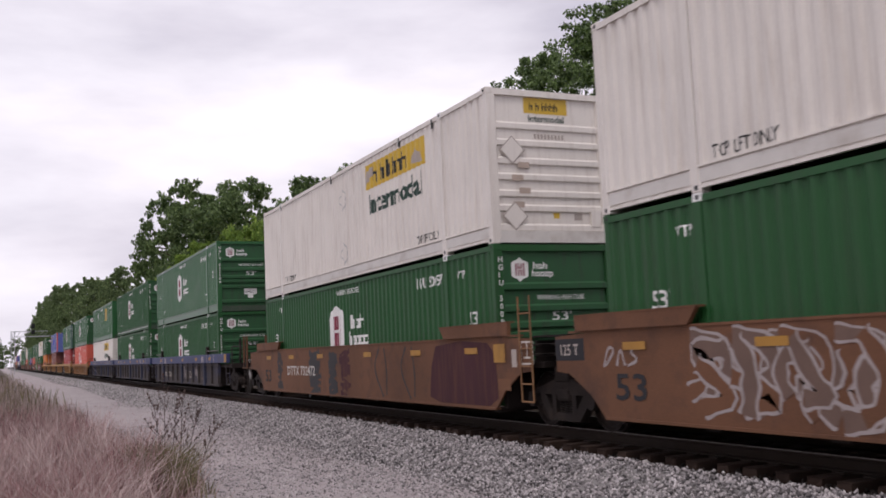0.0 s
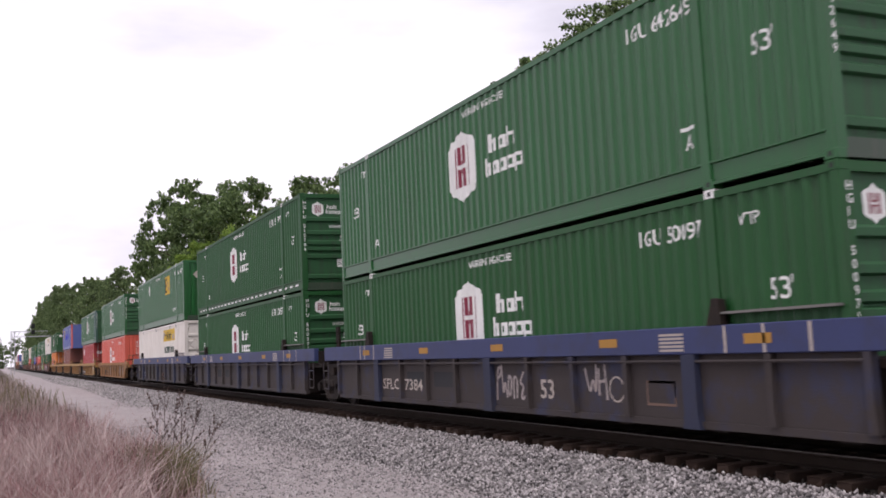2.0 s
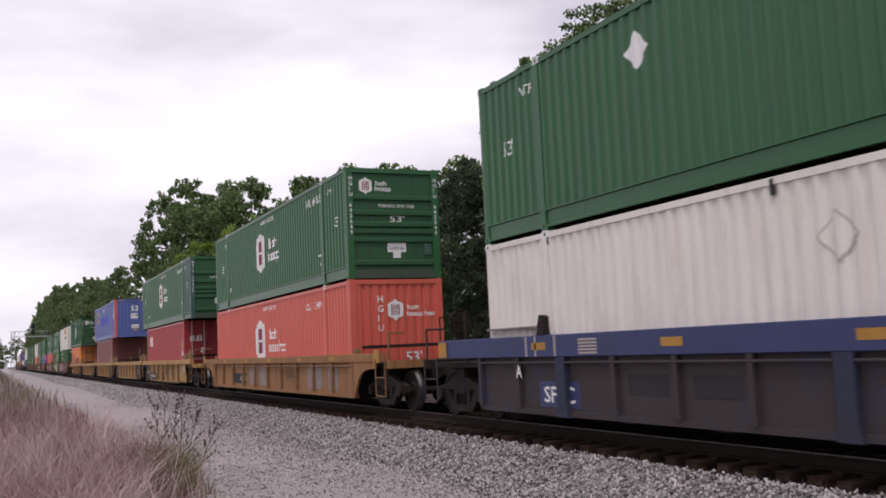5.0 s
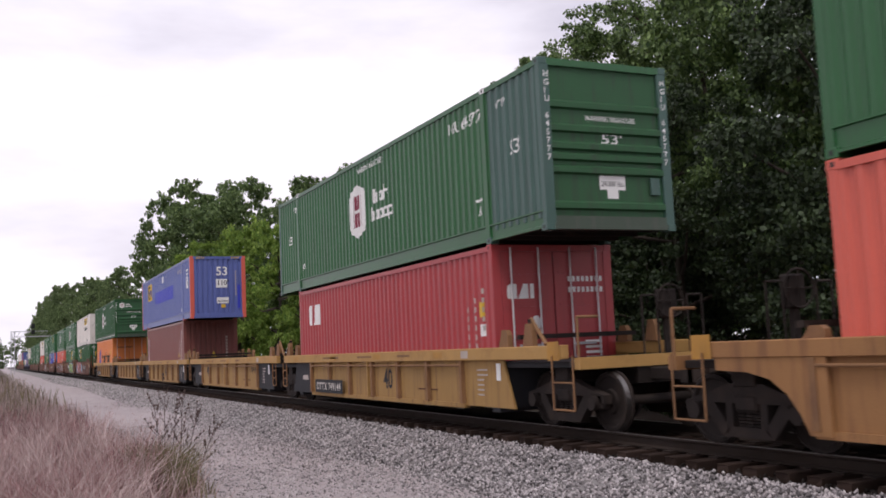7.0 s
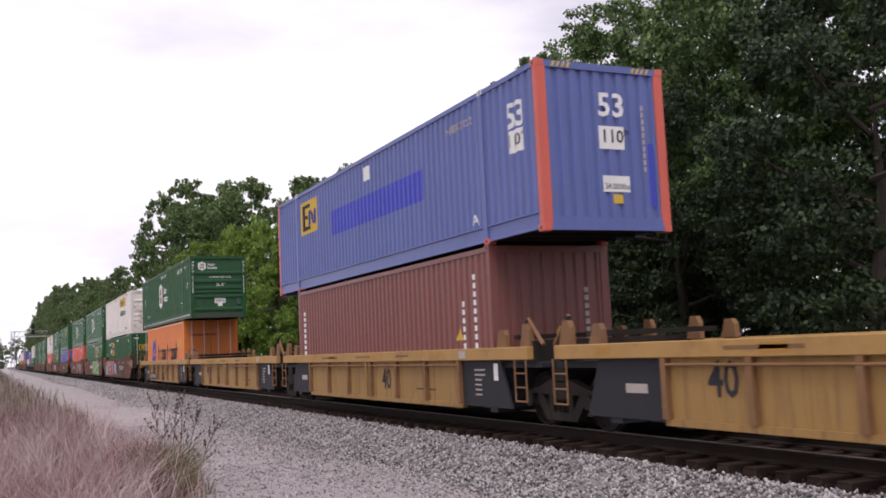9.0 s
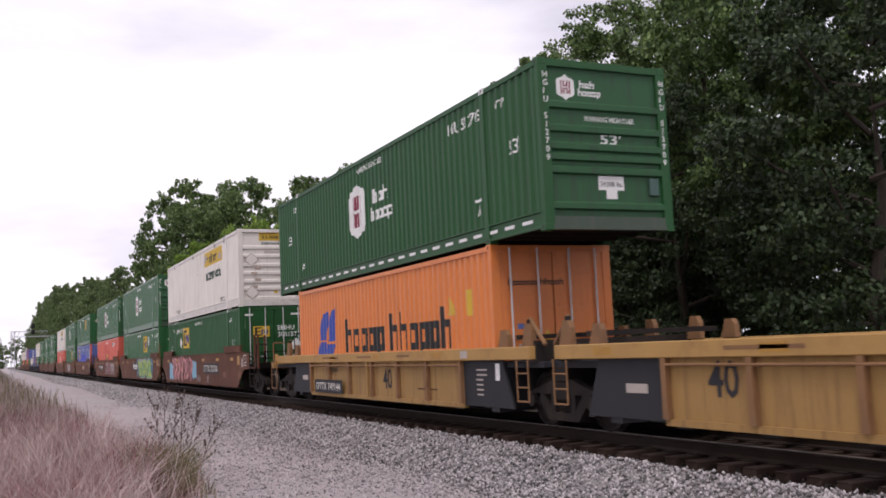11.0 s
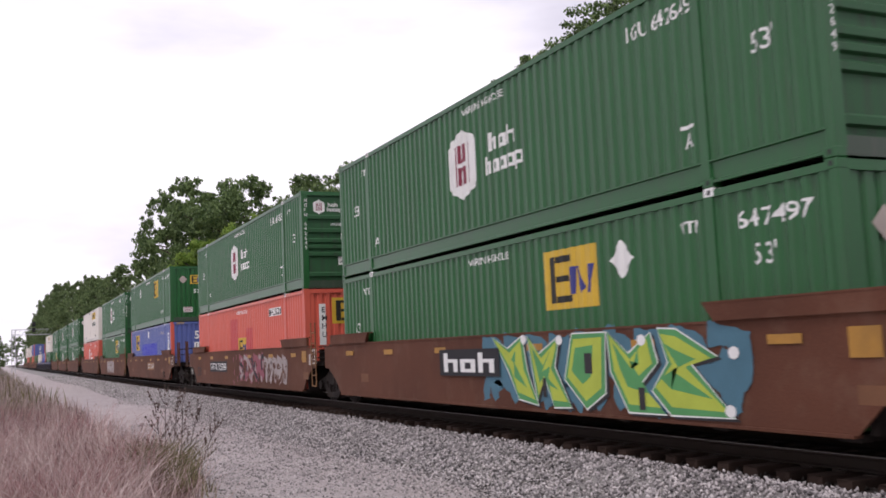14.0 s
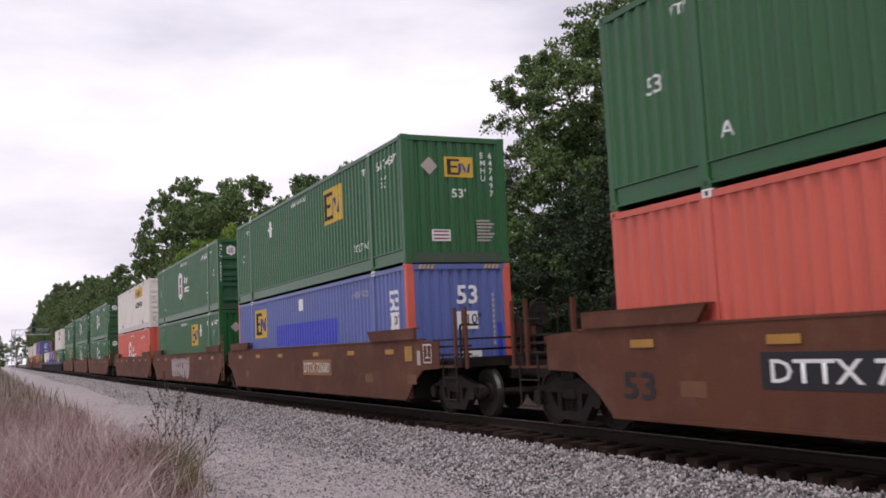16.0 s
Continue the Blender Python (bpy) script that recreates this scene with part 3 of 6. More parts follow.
def blue53(name, label):
    L = 8.077
    c = container(name, label, 16.154, BLUE, "folds", ORANGE)
    emp_panel(c, 5.6, 1.6, 1.0)
    decal_side(c, "painted_over_patch", flat(rect(0, 0, 6.1, 0.66)), BLUE_NEW, 2.8, 1.27, "fresh blue paint over an old name")
    mark_side(c, "53", 0.44, -6.95, 1.92, bold=0.03)
    decal_side(c, "size_plate", flat(rect(0, 0, 0.52, 0.4)), MARK, -7.02, 1.47)
    decal_side(c, "lettering", fitted(lettering("110\"", 0.22), 0.44), INK, -7.06, 1.58, lift=0.008)
    decal_side(c, "size_plate", flat(rect(0, 0, 0.42, 0.34)), MARK, 0.25, 2.28)
    mark_side(c, "A", 0.2, -5.5, 0.42)
    mark_side(c, "HUB 875022", 0.15, -4.5, 2.35, MARK_DIM)
    y = -L + 0.03
    decal_end(c, "lettering", lettering("53", 0.40, 1.0, 0.03), MARK, -0.1, 2.0, y)
    decal_end(c, "size_plate", flat(rect(0, 0, 0.52, 0.40)), MARK, -0.1, 1.42, y)
    decal_end(c, "lettering", lettering("110\"", 0.22, 1.0, 0.02), INK, -0.06, 1.54, y - 0.003)
    decal_end(c, "weight_plate", flat(rect(0, 0, 0.55, 0.28)), MARK, -0.07, 0.68, y)
    decal_end(c, "lettering", lettering("24,000lbs", 0.1, 0.95, 0.01), INK, -0.04, 0.73, y - 0.003)
    decal_end(c, "number_bar", flat(*[rect(0, i * 0.12, 0.05, 0.09) for i in range(10)]), MARK_DIM, 0.8, 1.05, y)
    decal_end(c, "blue_stripe", flat(rect(0.9, 0.45, 0.12, 1.1)), BLUE_NEW, 0, 0, y)
    decal_end(c, "yellow_label", flat(rect(0, 0, 0.2, 0.16)), YELLOW, 0.12, 0.48, y)
    for x in (-1.0, 0.62):
        decal_end(c, "hazard_stripe", flat(*[[(i * 0.1, 0), (i * 0.1 + 0.05, 0), (i * 0.1 + 0.09, 0.09), (i * 0.1 + 0.04, 0.09)] for i in range(4)]), YELLOW, x, CH - 0.115, -L + 0.004)
    return c


def hunt53(name, label, number):
    L = 8.077
    c = container(name, label, 16.154, WHITE, "many_ribs")
    decal_side(c, "name_panel", flat(rect(0, 0, 3.6, 0.6)), YELLOW, -1.6, 2.03, "yellow name panel with dark blocks")
    decal_side(c, "name_block", fitted(blocks_bm([(0, "t t tttt")], 0.4), 2.05), INK, -2.15, 2.13, lift=0.008)
    decal_side(c, "scroll_mark", flat([(0, 0.1), (0.5, 0.3), (0.45, 0.5), (0.1, 0.42)]), MARK_DIM, -1.65, 2.05, lift=0.008)
    decal_side(c, "scroll_mark", flat([(0, 0.1), (0.6, 0.05), (0.55, 0.2), (0.15, 0.42)]), MARK_DIM, -4.5, 2.05, lift=0.008)
    decal_side(c, "lettering", fitted(lettering("Intermodal", 0.46, 1, 0.04), 3.2), INK_GREEN, -1.82, 1.44)
    decal_side(c, "lettering", fitted(lettering("TOP LIFT ONLY", 0.17, 1, 0.01), 1.12), INK, -4.6, 0.38)
    decal_side(c, "lettering", fitted(lettering("TOP LIFT ONLY", 0.17, 1, 0.01), 1.12), INK, 5.65, 0.38)
    d = 0.3
    for z in (0.68, 2.08):
        decal_side(c, "placard_holder", flat([(0, d), (-d, 0), (0, -d), (d, 0)]), GALV_LIGHT, 0.05, z, lift=0.010)
        decal_side(c, "placard", flat([(0, d * .86), (-d * .86, 0), (0, -d * .86), (d * .86, 0)]), WHITE, 0.05, z, lift=0.014)
    part("lower_rub_rail", boxes((-CW / 2 + 0.012, -L + 0.15, 0.12, -CW / 2 + 0.03, L - 0.15, 0.29)), WHITE_RAIL, c)
    for yy in (-5.7, -3.9, 0.9, 5.9):
        part("top_dent", boxes((-CW / 2 - 0.003, yy, CH - 0.24, -CW / 2 + 0.02, yy + 0.06, CH - 0.05)), INK, c, "dark scrape at the roof edge")
    y = -L + 0.06
    decal_end(c, "name_panel", flat(rect(0, 0, 0.95, 0.3)), YELLOW, -0.48, 2.46, y)
    nb = fitted(blocks_bm([(0, "t t tttt")], 0.15), 0.62)
    decal_end(c, "name_block", nb, INK, -0.36, 2.52, y - 0.004)
    decal_end(c, "lettering", fitted(lettering("Intermodal", 0.12, 1, 0.03), 0.78), INK_GREEN, -0.39, 2.31, y - 0.002)
    decal_end(c, "number_bar", flat(*[rect(i * 0.075, 0, 0.045, 0.09) for i in range(9)]), MARK_DIM, -0.29, 1.98, y - 0.004)
    for z in (1.74, 0.51):
        decal_end(c, "placard_holder", flat([(0, 0.27), (-0.27, 0), (0, -0.27), (0.27, 0)]), MARK_DIM, -0.79, z, y - 0.04)
        decal_end(c, "placard", flat([(0, 0.24), (-0.24, 0), (0, -0.24), (0.24, 0)]), WHITE, -0.79, z, y - 0.045)
    decal_end(c, "yellow_label", flat(rect(0, 0, 0.13, 0.15)), YELLOW, 0.05, 0.48, y)
    decal_end(c, "grey_label", flat(rect(0, 0, 0.18, 0.18)), MARK_DIM, 0.5, 0.45, y)
    part("document_box", boxes((0.86, y - 0.05, 0.32, 1.08, y, 0.66), bevel=0.01), WHITE, c)
    decal_end(c, "rust_streak", flat(*[rect(-0.82 + 0.14 * (k % 2), z - 0.05, 0.24, 0.11) for k, z in enumerate((0.72, 0.98, 1.22, 1.46, 1.7))]), BROWN_RUST, 0, 0, y - 0.036)
    return c


WHITE_RAIL = material("scuffed_white_rail_paint", (0.66, 0.63, 0.59), 0.55, vary=0.22, scale=2.5, bump=0.08, stain=(0.3, 0.23, 0.18), amount=0.6)
GALV_LIGHT = material("bare_aluminium_trim", (0.5, 0.49, 0.47), 0.5, 0.3, 0.2, 3, bump=0.05)
BROWN_RUST = material("rust_scrape", (0.46, 0.37, 0.31), 0.85, vary=0.3, scale=5, bump=0.1)


RED_PATCH = paint("darker_red_patch_paint", (0.52, 0.06, 0.06), amount=0.1)


def orange53(name, label, style):
    L = 8.077
    c = container(name, label, 16.154, ORANGE, "folds")
    y = -L + 0.03
    if style == "hub":
        hub_side(c, 1.15, 1.56, 0.74, False)
        decal_end(c, "end_logo", flat(hexagon(0.25, 1.15)), MARK, -0.05, 2.1, y)
        for bar in emblem_bars(0.25):
            decal_end(c, "end_logo_bar", flat(bar), MAROON, -0.05, 2.1, y - 0.004)
        decal_end(c, "end_logo_word", fitted(blocks_bm([(0, "tst")], 0.13), 0.32), MARK, 0.28, 2.1, y)
        decal_end(c, "end_logo_word", fitted(blocks_bm([(0, "tsssd tss")], 0.13), 0.78), MARK, 0.26, 1.93, y)
        decal_end(c, "lettering", lettering("53'", 0.26, 1.1, 0.02), MARK, 0.18, 0.75, y)
        decal_end(c, "number_column", stacked("HGIU", 0.17, 1.45), MARK, -0.55, 2.3, y)
    else:
        emp_panel(c, 0.52, 0.92, 0.8)
        decal_side(c, "red_patch", flat(rect(0, 0, 1.25, 2.0)), RED_PATCH, 1.8, 0.4, "darker red repaint")
        decal_side(c, "red_patch", flat(rect(0, 0, 0.95, 1.6)), RED_PATCH, -0.75, 0.4, "darker red repaint")
        emp_panel(c, -0.45, 1.86, 0.85, y)
        decal_end(c, "lettering", lettering("53'", 0.24, 1.1, 0.02), MARK, 0.0, 1.0, y)
        decal_end(c, "number_plate_strip", flat(rect(-0.03, -0.95, 0.2, 1.2)), MARK, -0.82, 2.2, y)
        decal_end(c, "number_column", stacked("EMHU", 0.16, 1.5), INK, -0.78, 2.2, y - 0.003)
        decal_side(c, "number_strip", flat(rect(0, 0, 1.65, 0.26)), MARK, -3.86, 2.27)
    decal_side(c, "lettering", fitted(lettering("WARNING HIGH CUBE", 0.13, 1, 0.012), 1.6), MARK, 0.78, 2.54)
    decal_side(c, "lettering", fitted(lettering("GU 53493" if style == "hub" else "EMHU 53228", 0.2, 1, 0.012), 1.55), MARK if style == "hub" else INK, -4.25 if style == "hub" else -3.92, 2.3, lift=0.008)
    mark_side(c, "53'", 0.24, -6.9, 0.62)
    return c


def box40(name, label, mat, kind):
    L = 6.096
    c = container(name, label, 12.192, mat, "folds", door=kind != "brown")
    y = -L + 0.02
    if kind == "cai":
        decal_side(c, "brand_mark", flat([(0, 0.08), (0.06, 0), (0.3, 0), (0.34, 0.56), (0.1, 0.56), (0.02, 0.46)], [(0.39, 0), (0.75, 0), (0.75, 0.56), (0.6, 0.56)], [(0.81, 0), (0.95, 0), (0.95, 0.56), (0.81, 0.56)]), MARK, 5.2, 1.86)
        for k in range(3):
            decal_side(c, "number_column", flat(*[rect(0, i * 0.17, 0.05, 0.10) for i in range(9 - 2 * k)]), MARK_DIM, -5.0 - 0.3 * k, 0.35 + 0.5 * k)
        decal_end(c, "brand_mark", flat([(0, 0.04), (0.03, 0), (0.2, 0), (0.2, 0.27), (0.05, 0.27), (0, 0.22)], [(0.23, 0), (0.44, 0), (0.44, 0.27), (0.34, 0.27)], [(0.48, 0), (0.56, 0), (0.56, 0.27), (0.48, 0.27)]), MARK, -1.0, 1.9, y)
        decal_end(c, "number_bar", flat(*[rect(i * 0.1, v, 0.06, 0.1) for v in (0, 0.2) for i in range(8)]), MARK, 0.3, 2.0, y)
        decal_end(c, "data_bar", flat(*[rect(0, i * 0.1, 0.36, 0.05) for i in range(7)]), MARK, 0.62, 0.55, y)
        decal_end(c, "round_label", flat([(0.1 * math.cos(a * 0.628), 0.14 * math.sin(a * 0.628)) for a in range(10)]), MARK, -0.42, 1.45, y)
        decal_end(c, "warning_triangle", flat([(0, 0), (0.3, 0), (0.15, 0.3)]), YELLOW, -0.45, 0.72, y)
        decal_side(c, "warning_triangle", flat([(0, 0), (0.3, 0), (0.15, 0.3)]), YELLOW, -5.5, 0.75)
        decal_side(c, "yellow_label", flat(rect(0, 0, 0.2, 0.28)), YELLOW, -5.45, 1.6)
        decal_side(c, "white_label", flat(rect(0, 0, 0.22, 0.22)), MARK, -5.45, 1.25)
    elif kind == "brown":
        for yy, n in ((5.6, 12), (-4.85, 10), (-5.35, 13)):
            decal_side(c, "number_column", flat(*[rect(0, i * 0.16, 0.065, 0.10) for i in range(n)]), MARK, yy, 0.4)
        decal_end(c, "number_column", flat(*[rect(0, i * 0.15, 0.09, 0.1) for i in range(11)]), MARK_DIM, 0.72, 0.5, -L + 0.03)
        decal_side(c, "warning_triangle", flat([(0, 0), (0.32, 0), (0.16, 0.32)]), YELLOW, -4.55, 1.2)
        decal_end(c, "warning_triangle", flat([(0, 0), (0.3, 0), (0.15, 0.3)]), YELLOW, -0.02, 1.1, -L + 0.03)
    else:
        decal_side(c, "brand_shape", fitted(flat([(0, 0.0), (0.55, 0.0), (0.75, 0.62), (0.22, 0.62)], [(0.2, 0.66), (0.76, 0.66), (1.0, 1.45), (0.45, 1.35)],
                                          [(0.66, 0.0), (1.2, 0.0), (1.35, 0.55), (0.82, 0.55)], [(0.86, 0.62), (1.4, 0.62), (1.5, 1.5), (1.1, 1.4)]), 1.7), NAVY_BRIGHT, 4.5, 0.75)
        decal_side(c, "brand_word", fitted(blocks_bm([(0, "tsdsd ttsdst")], 0.84), 6.3), INK, 2.05, 1.06)
        decal_side(c, "yellow_label", flat(rect(0, 0, 0.3, 0.5)), YELLOW, -4.95, 1.65)
        decal_side(c, "warning_triangle", flat([(0, 0), (0.36, 0), (0.18, 0.38)]), YELLOW, -4.1, 1.7)
        decal_end(c, "brand_word", blocks_bm([(0, "tsssss ttsst")], 0.12), INK, -0.95, 2.15, y)
        decal_end(c, "warning_triangle", flat([(0, 0), (0.34, 0), (0.17, 0.34)]), YELLOW, -0.35, 1.0, y)
        decal_end(c, "blue_label", flat(rect(0, 0, 0.13, 0.1)), BLUE, -0.8, 1.35, y)
    return c


NAVY_BRIGHT = material("brand_blue_paint", (0.035, 0.07, 0.34), 0.5, vary=0.12, bump=0)



# ---- well cars and trucks ----
WX = 1.42                          # half width over the side sills
SOLID = ("rust", "ochre")
UP = {"ochre": dict(sill=OCHRE, panel=OCHRE, rib=STEEL, end=OCHRE), "rust": dict(sill=RUST, panel=RUST, rib=STEEL, end=RUST), "blue": dict(sill=SILL_BLUE, panel=CAR_GREY, rib=CAR_GREY, end=STEEL),
      "yellow": dict(sill=CHORD, panel=CAR_YELLOW, rib=RIB_BROWN, end=CAR_DARK), "tan": dict(sill=RUST_TAN, panel=RUST_TAN, rib=RIB_BROWN, end=STEEL)}


def car_mark(car, bm, mat, y, z, name="lettering", label="", lift=0.0, x=None):
    """Marks on the camera side of a car; u to the reader's right."""
    for v in bm.verts:
        v.co = (-(x or WX) - 0.004 - lift - v.co.z, y - v.co.x, z + v.co.y)
    ob = part(name, bm, mat, car, label)
    return tagged(ob, label or "sprayed paint", kind="stuff") if name in ("graffiti", "sprayed_patch") else ob


def stroke(points, w, dz=0.0):
    """A painted ribbon of width w through points of (u, v), rounded by subdividing."""
    pts = [Vector((p[0], p[1], 0)) for p in points]
    for _ in range(2):
        new_pts = [pts[0]]
        for a, b in zip(pts, pts[1:]):
            new_pts += [a.lerp(b, 0.25), a.lerp(b, 0.75)]
        pts = new_pts + [pts[-1]]
    bm = bmesh.new()
    rows = []
    for i, p in enumerate(pts):
        d = (pts[min(i + 1, len(pts) - 1)] - pts[max(i - 1, 0)]).normalized()
        n = Vector((-d.y, d.x, 0)) * w * (0.42 + 0.08 * math.sin(i * 1.3))
        rows.append((bm.verts.new(p + n + Vector((0, 0, dz))), bm.verts.new(p - n + Vector((0, 0, dz)))))
    for (a, b), (c, d) in zip(rows, rows[1:]):
        bm.faces.new((a, b, d, c))
    return bm


def scrawl(car, seed, y, z, length, height, fills, line, name="graffiti", lift=0.0, x=None):
    """Bubble shapes in spray paint: fat filled strokes with a thin outline stroke over them."""
    rnd = random.Random(seed)
    n = max(3, int(length / (height * 0.62)))
    step = length / n
    outer, inner, top = [], [], []
    layer = 0
    for i in range(n):
        u = i * step + step * 0.5
        for k in range(4):
            pts = [(u + rnd.uniform(-0.55, 0.55) * step, height * f) for f in sorted(rnd.uniform(0.06, 0.94) for _ in range(4))]
            if k == 1:
                pts = [(u + step * a, height * b) for a, b in ((-0.45, 0.9), (0.3, 0.85), (0.45, 0.5), (-0.1, 0.35), (0.1, 0.08))]
            w = height * rnd.uniform(0.17, 0.27)
            layer += 1
            outer.append(stroke(pts, w * 1.25, 0.0003 * layer))
            inner.append((stroke(pts, w * 0.86, 0.0003 * layer + 0.00015), fills[layer % len(fills)]))
    car_mark(car, joined(*outer), line, y, z, name, "sprayed graffiti outlines", lift, x)
    for m in dict.fromkeys(fills):
        part_bms = [b for b, mm in inner if mm is m]
        if part_bms:
            car_mark(car, joined(*part_bms), m, y, z, name, lift=lift, x=x)


SPRAY_WHITE = material("white_spray_paint", (0.36, 0.31, 0.30), 0.7, vary=0.35, scale=3, bump=0.05, stain=(0.2, 0.12, 0.09), amount=0.6)
RUST_HAZE = material("faint_white_overspray", (0.15, 0.092, 0.07), 0.75, vary=0.4, scale=3, bump=0.05)
SPRAY_PINK = material("pink_spray_paint", (0.62, 0.26, 0.25), 0.7, vary=0.2, scale=3, bump=0.05)
SPRAY_ROSE = material("rose_spray_paint", (0.36, 0.12, 0.13), 0.7, vary=0.25, scale=3, bump=0.05)
SPRAY_SKY = material("pale_blue_spray_paint", (0.22, 0.42, 0.55), 0.7, vary=0.3, scale=3, bump=0.05)
SPRAY_SKY_DARK = material("teal_spray_paint", (0.06, 0.16, 0.22), 0.7, vary=0.3, scale=3, bump=0.05)
SPRAY_LIME = material("lime_spray_paint", (0.42, 0.50, 0.06), 0.7, vary=0.3, scale=3, bump=0.05)
SPRAY_GREEN = material("green_spray_paint", (0.08, 0.30, 0.10), 0.7, vary=0.3, scale=3, bump=0.05)
SPRAY_YELLOW = material("yellow_spray_paint", (0.62, 0.48, 0.06), 0.7, vary=0.3, scale=3, bump=0.05)
SPRAY_BLACK = material("black_spray_paint", (0.02, 0.018, 0.02), 0.7, vary=0.3, scale=3, bump=0.05)


def grown(poly, k):
    """A polygon grown or shrunk about its middle by k metres."""
    cu, cv = sum(p[0] for p in poly) / len(poly), sum(p[1] for p in poly) / len(poly)
    out = []
    for u, v in poly:
        d = math.hypot(u - cu, v - cv) or 1.0
        out.append((u + (u - cu) / d * k, v + (v - cv) / d * k))
    return out


def piece(car, y, z, length, height):
    """A large angular spray-painted piece: interlocked shapes with dark shadow, white rim, green fade and lime faces."""
    shapes = [[(0.0, 0.98), (0.09, 0.8), (0.17, 0.97), (0.19, 0.5), (0.24, 0.05), (0.14, 0.12), (0.09, 0.5)],
              [(0.2, 0.97), (0.26, 0.72), (0.36, 0.95), (0.33, 0.55), (0.40, 0.05), (0.32, 0.04), (0.28, 0.45), (0.24, 0.1)],
              [(0.42, 0.96), (0.56, 0.96), (0.55, 0.25), (0.47, 0.05), (0.38, 0.4)],
              [(0.57, 0.97), (0.65, 0.7), (0.73, 0.93), (0.75, 0.6), (0.68, 0.35), (0.77, 0.05), (0.64, 0.05), (0.58, 0.5)],
              [(0.76, 0.97), (0.82, 0.95), (0.94, 0.66), (0.86, 0.58), (0.98, 0.06), (0.79, 0.05), (0.73, 0.3), (0.79, 0.6)]]
    for k, shape in enumerate(shapes):
        poly = [(u * length, v * height) for u, v in shape]
        for j, (grow_by, shift, mat) in enumerate(((0.03, 0.07, SPRAY_BLACK), (0.035, 0.0, MARK), (0.01, 0.0, SPRAY_GREEN), (-0.09, -0.02, SPRAY_LIME), (-0.3, -0.1, SPRAY_GREEN))):
            face = flat([(u + shift, min(max(v - shift * 0.5, 0.0), height)) for u, v in grown(poly, grow_by)])
            car_mark(car, face, mat, y, z, "graffiti", lift=0.0135 + 0.0007 * j + 0.0001 * k)
    for u, v, w in ((0.47, 0.6, 0.2), (0.27, 0.28, 0.1), (0.68, 0.2, 0.14)):
        car_mark(car, flat(rect(u * length, v * height - 0.15, w, 0.3)), SPRAY_BLACK, y, z, "graffiti", lift=0.019)
    for u, v in ((0.99, 0.7), (0.18, 0.93), (0.36, 0.9), (0.7, 0.86), (0.97, 0.12)):
        dot = [((u * length + 0.1 * math.cos(a * 0.785)), v * height + 0.08 * math.sin(a * 0.785)) for a in range(8)]
        car_mark(car, flat(dot), MARK, y, z, "graffiti", lift=0.02)




def ladder(car, y, z0, z1, mat, w=0.38, rungs=3):
    pts = [(-WX - 0.03, y - w / 2, z1), (-WX - 0.03, y - w / 2, z0), (-WX - 0.03, y + w / 2, z0), (-WX - 0.03, y + w / 2, z1)]
    bm = tube(pts, 0.016)
    for i in range(1, rungs):
        z = z0 + (z1 - z0) * i / rungs
        rod(bm, (-WX - 0.03, y - w / 2, z), (-WX - 0.03, y + w / 2, z), 0.014, 6)
    part("ladder", bm, mat, car)


def brake_stand(car, y, s, mat, x=0.55):
    """Handbrake wheel with spokes on a post at the car's end."""
    hub = Vector((x, y, 2.0))
    bm = bmesh.new()
    ring = [(x + 0.27 * math.cos(a * math.pi / 8), y - 0.1, 2.0 + 0.27 * math.sin(a * math.pi / 8)) for a in range(17)]
    for a, b in zip(ring, ring[1:]):
        rod(bm, a, b, 0.017, 6)
    for a in range(0, 16, 4):
        rod(bm, (x, y - 0.1, 2.0), ring[a], 0.012, 5)
    part("brake_wheel", bm, mat, car)
    part("brake_housing", joined(boxes((x - 0.17, y - 0.07, 1.72, x + 0.17, y + 0.1, 2.2), bevel=0.03), boxes((x - 0.06, y - 0.03, 1.0, x + 0.06, y + 0.06, 1.75))), mat, car)
    for dx in (-0.5, 0.42):
        part("hand_rail", tube([(x + dx, y, 1.05), (x + dx, y, 2.1), (x + dx + 0.3, y, 2.1), (x + dx + 0.3, y, 1.05)], 0.018), mat, car)


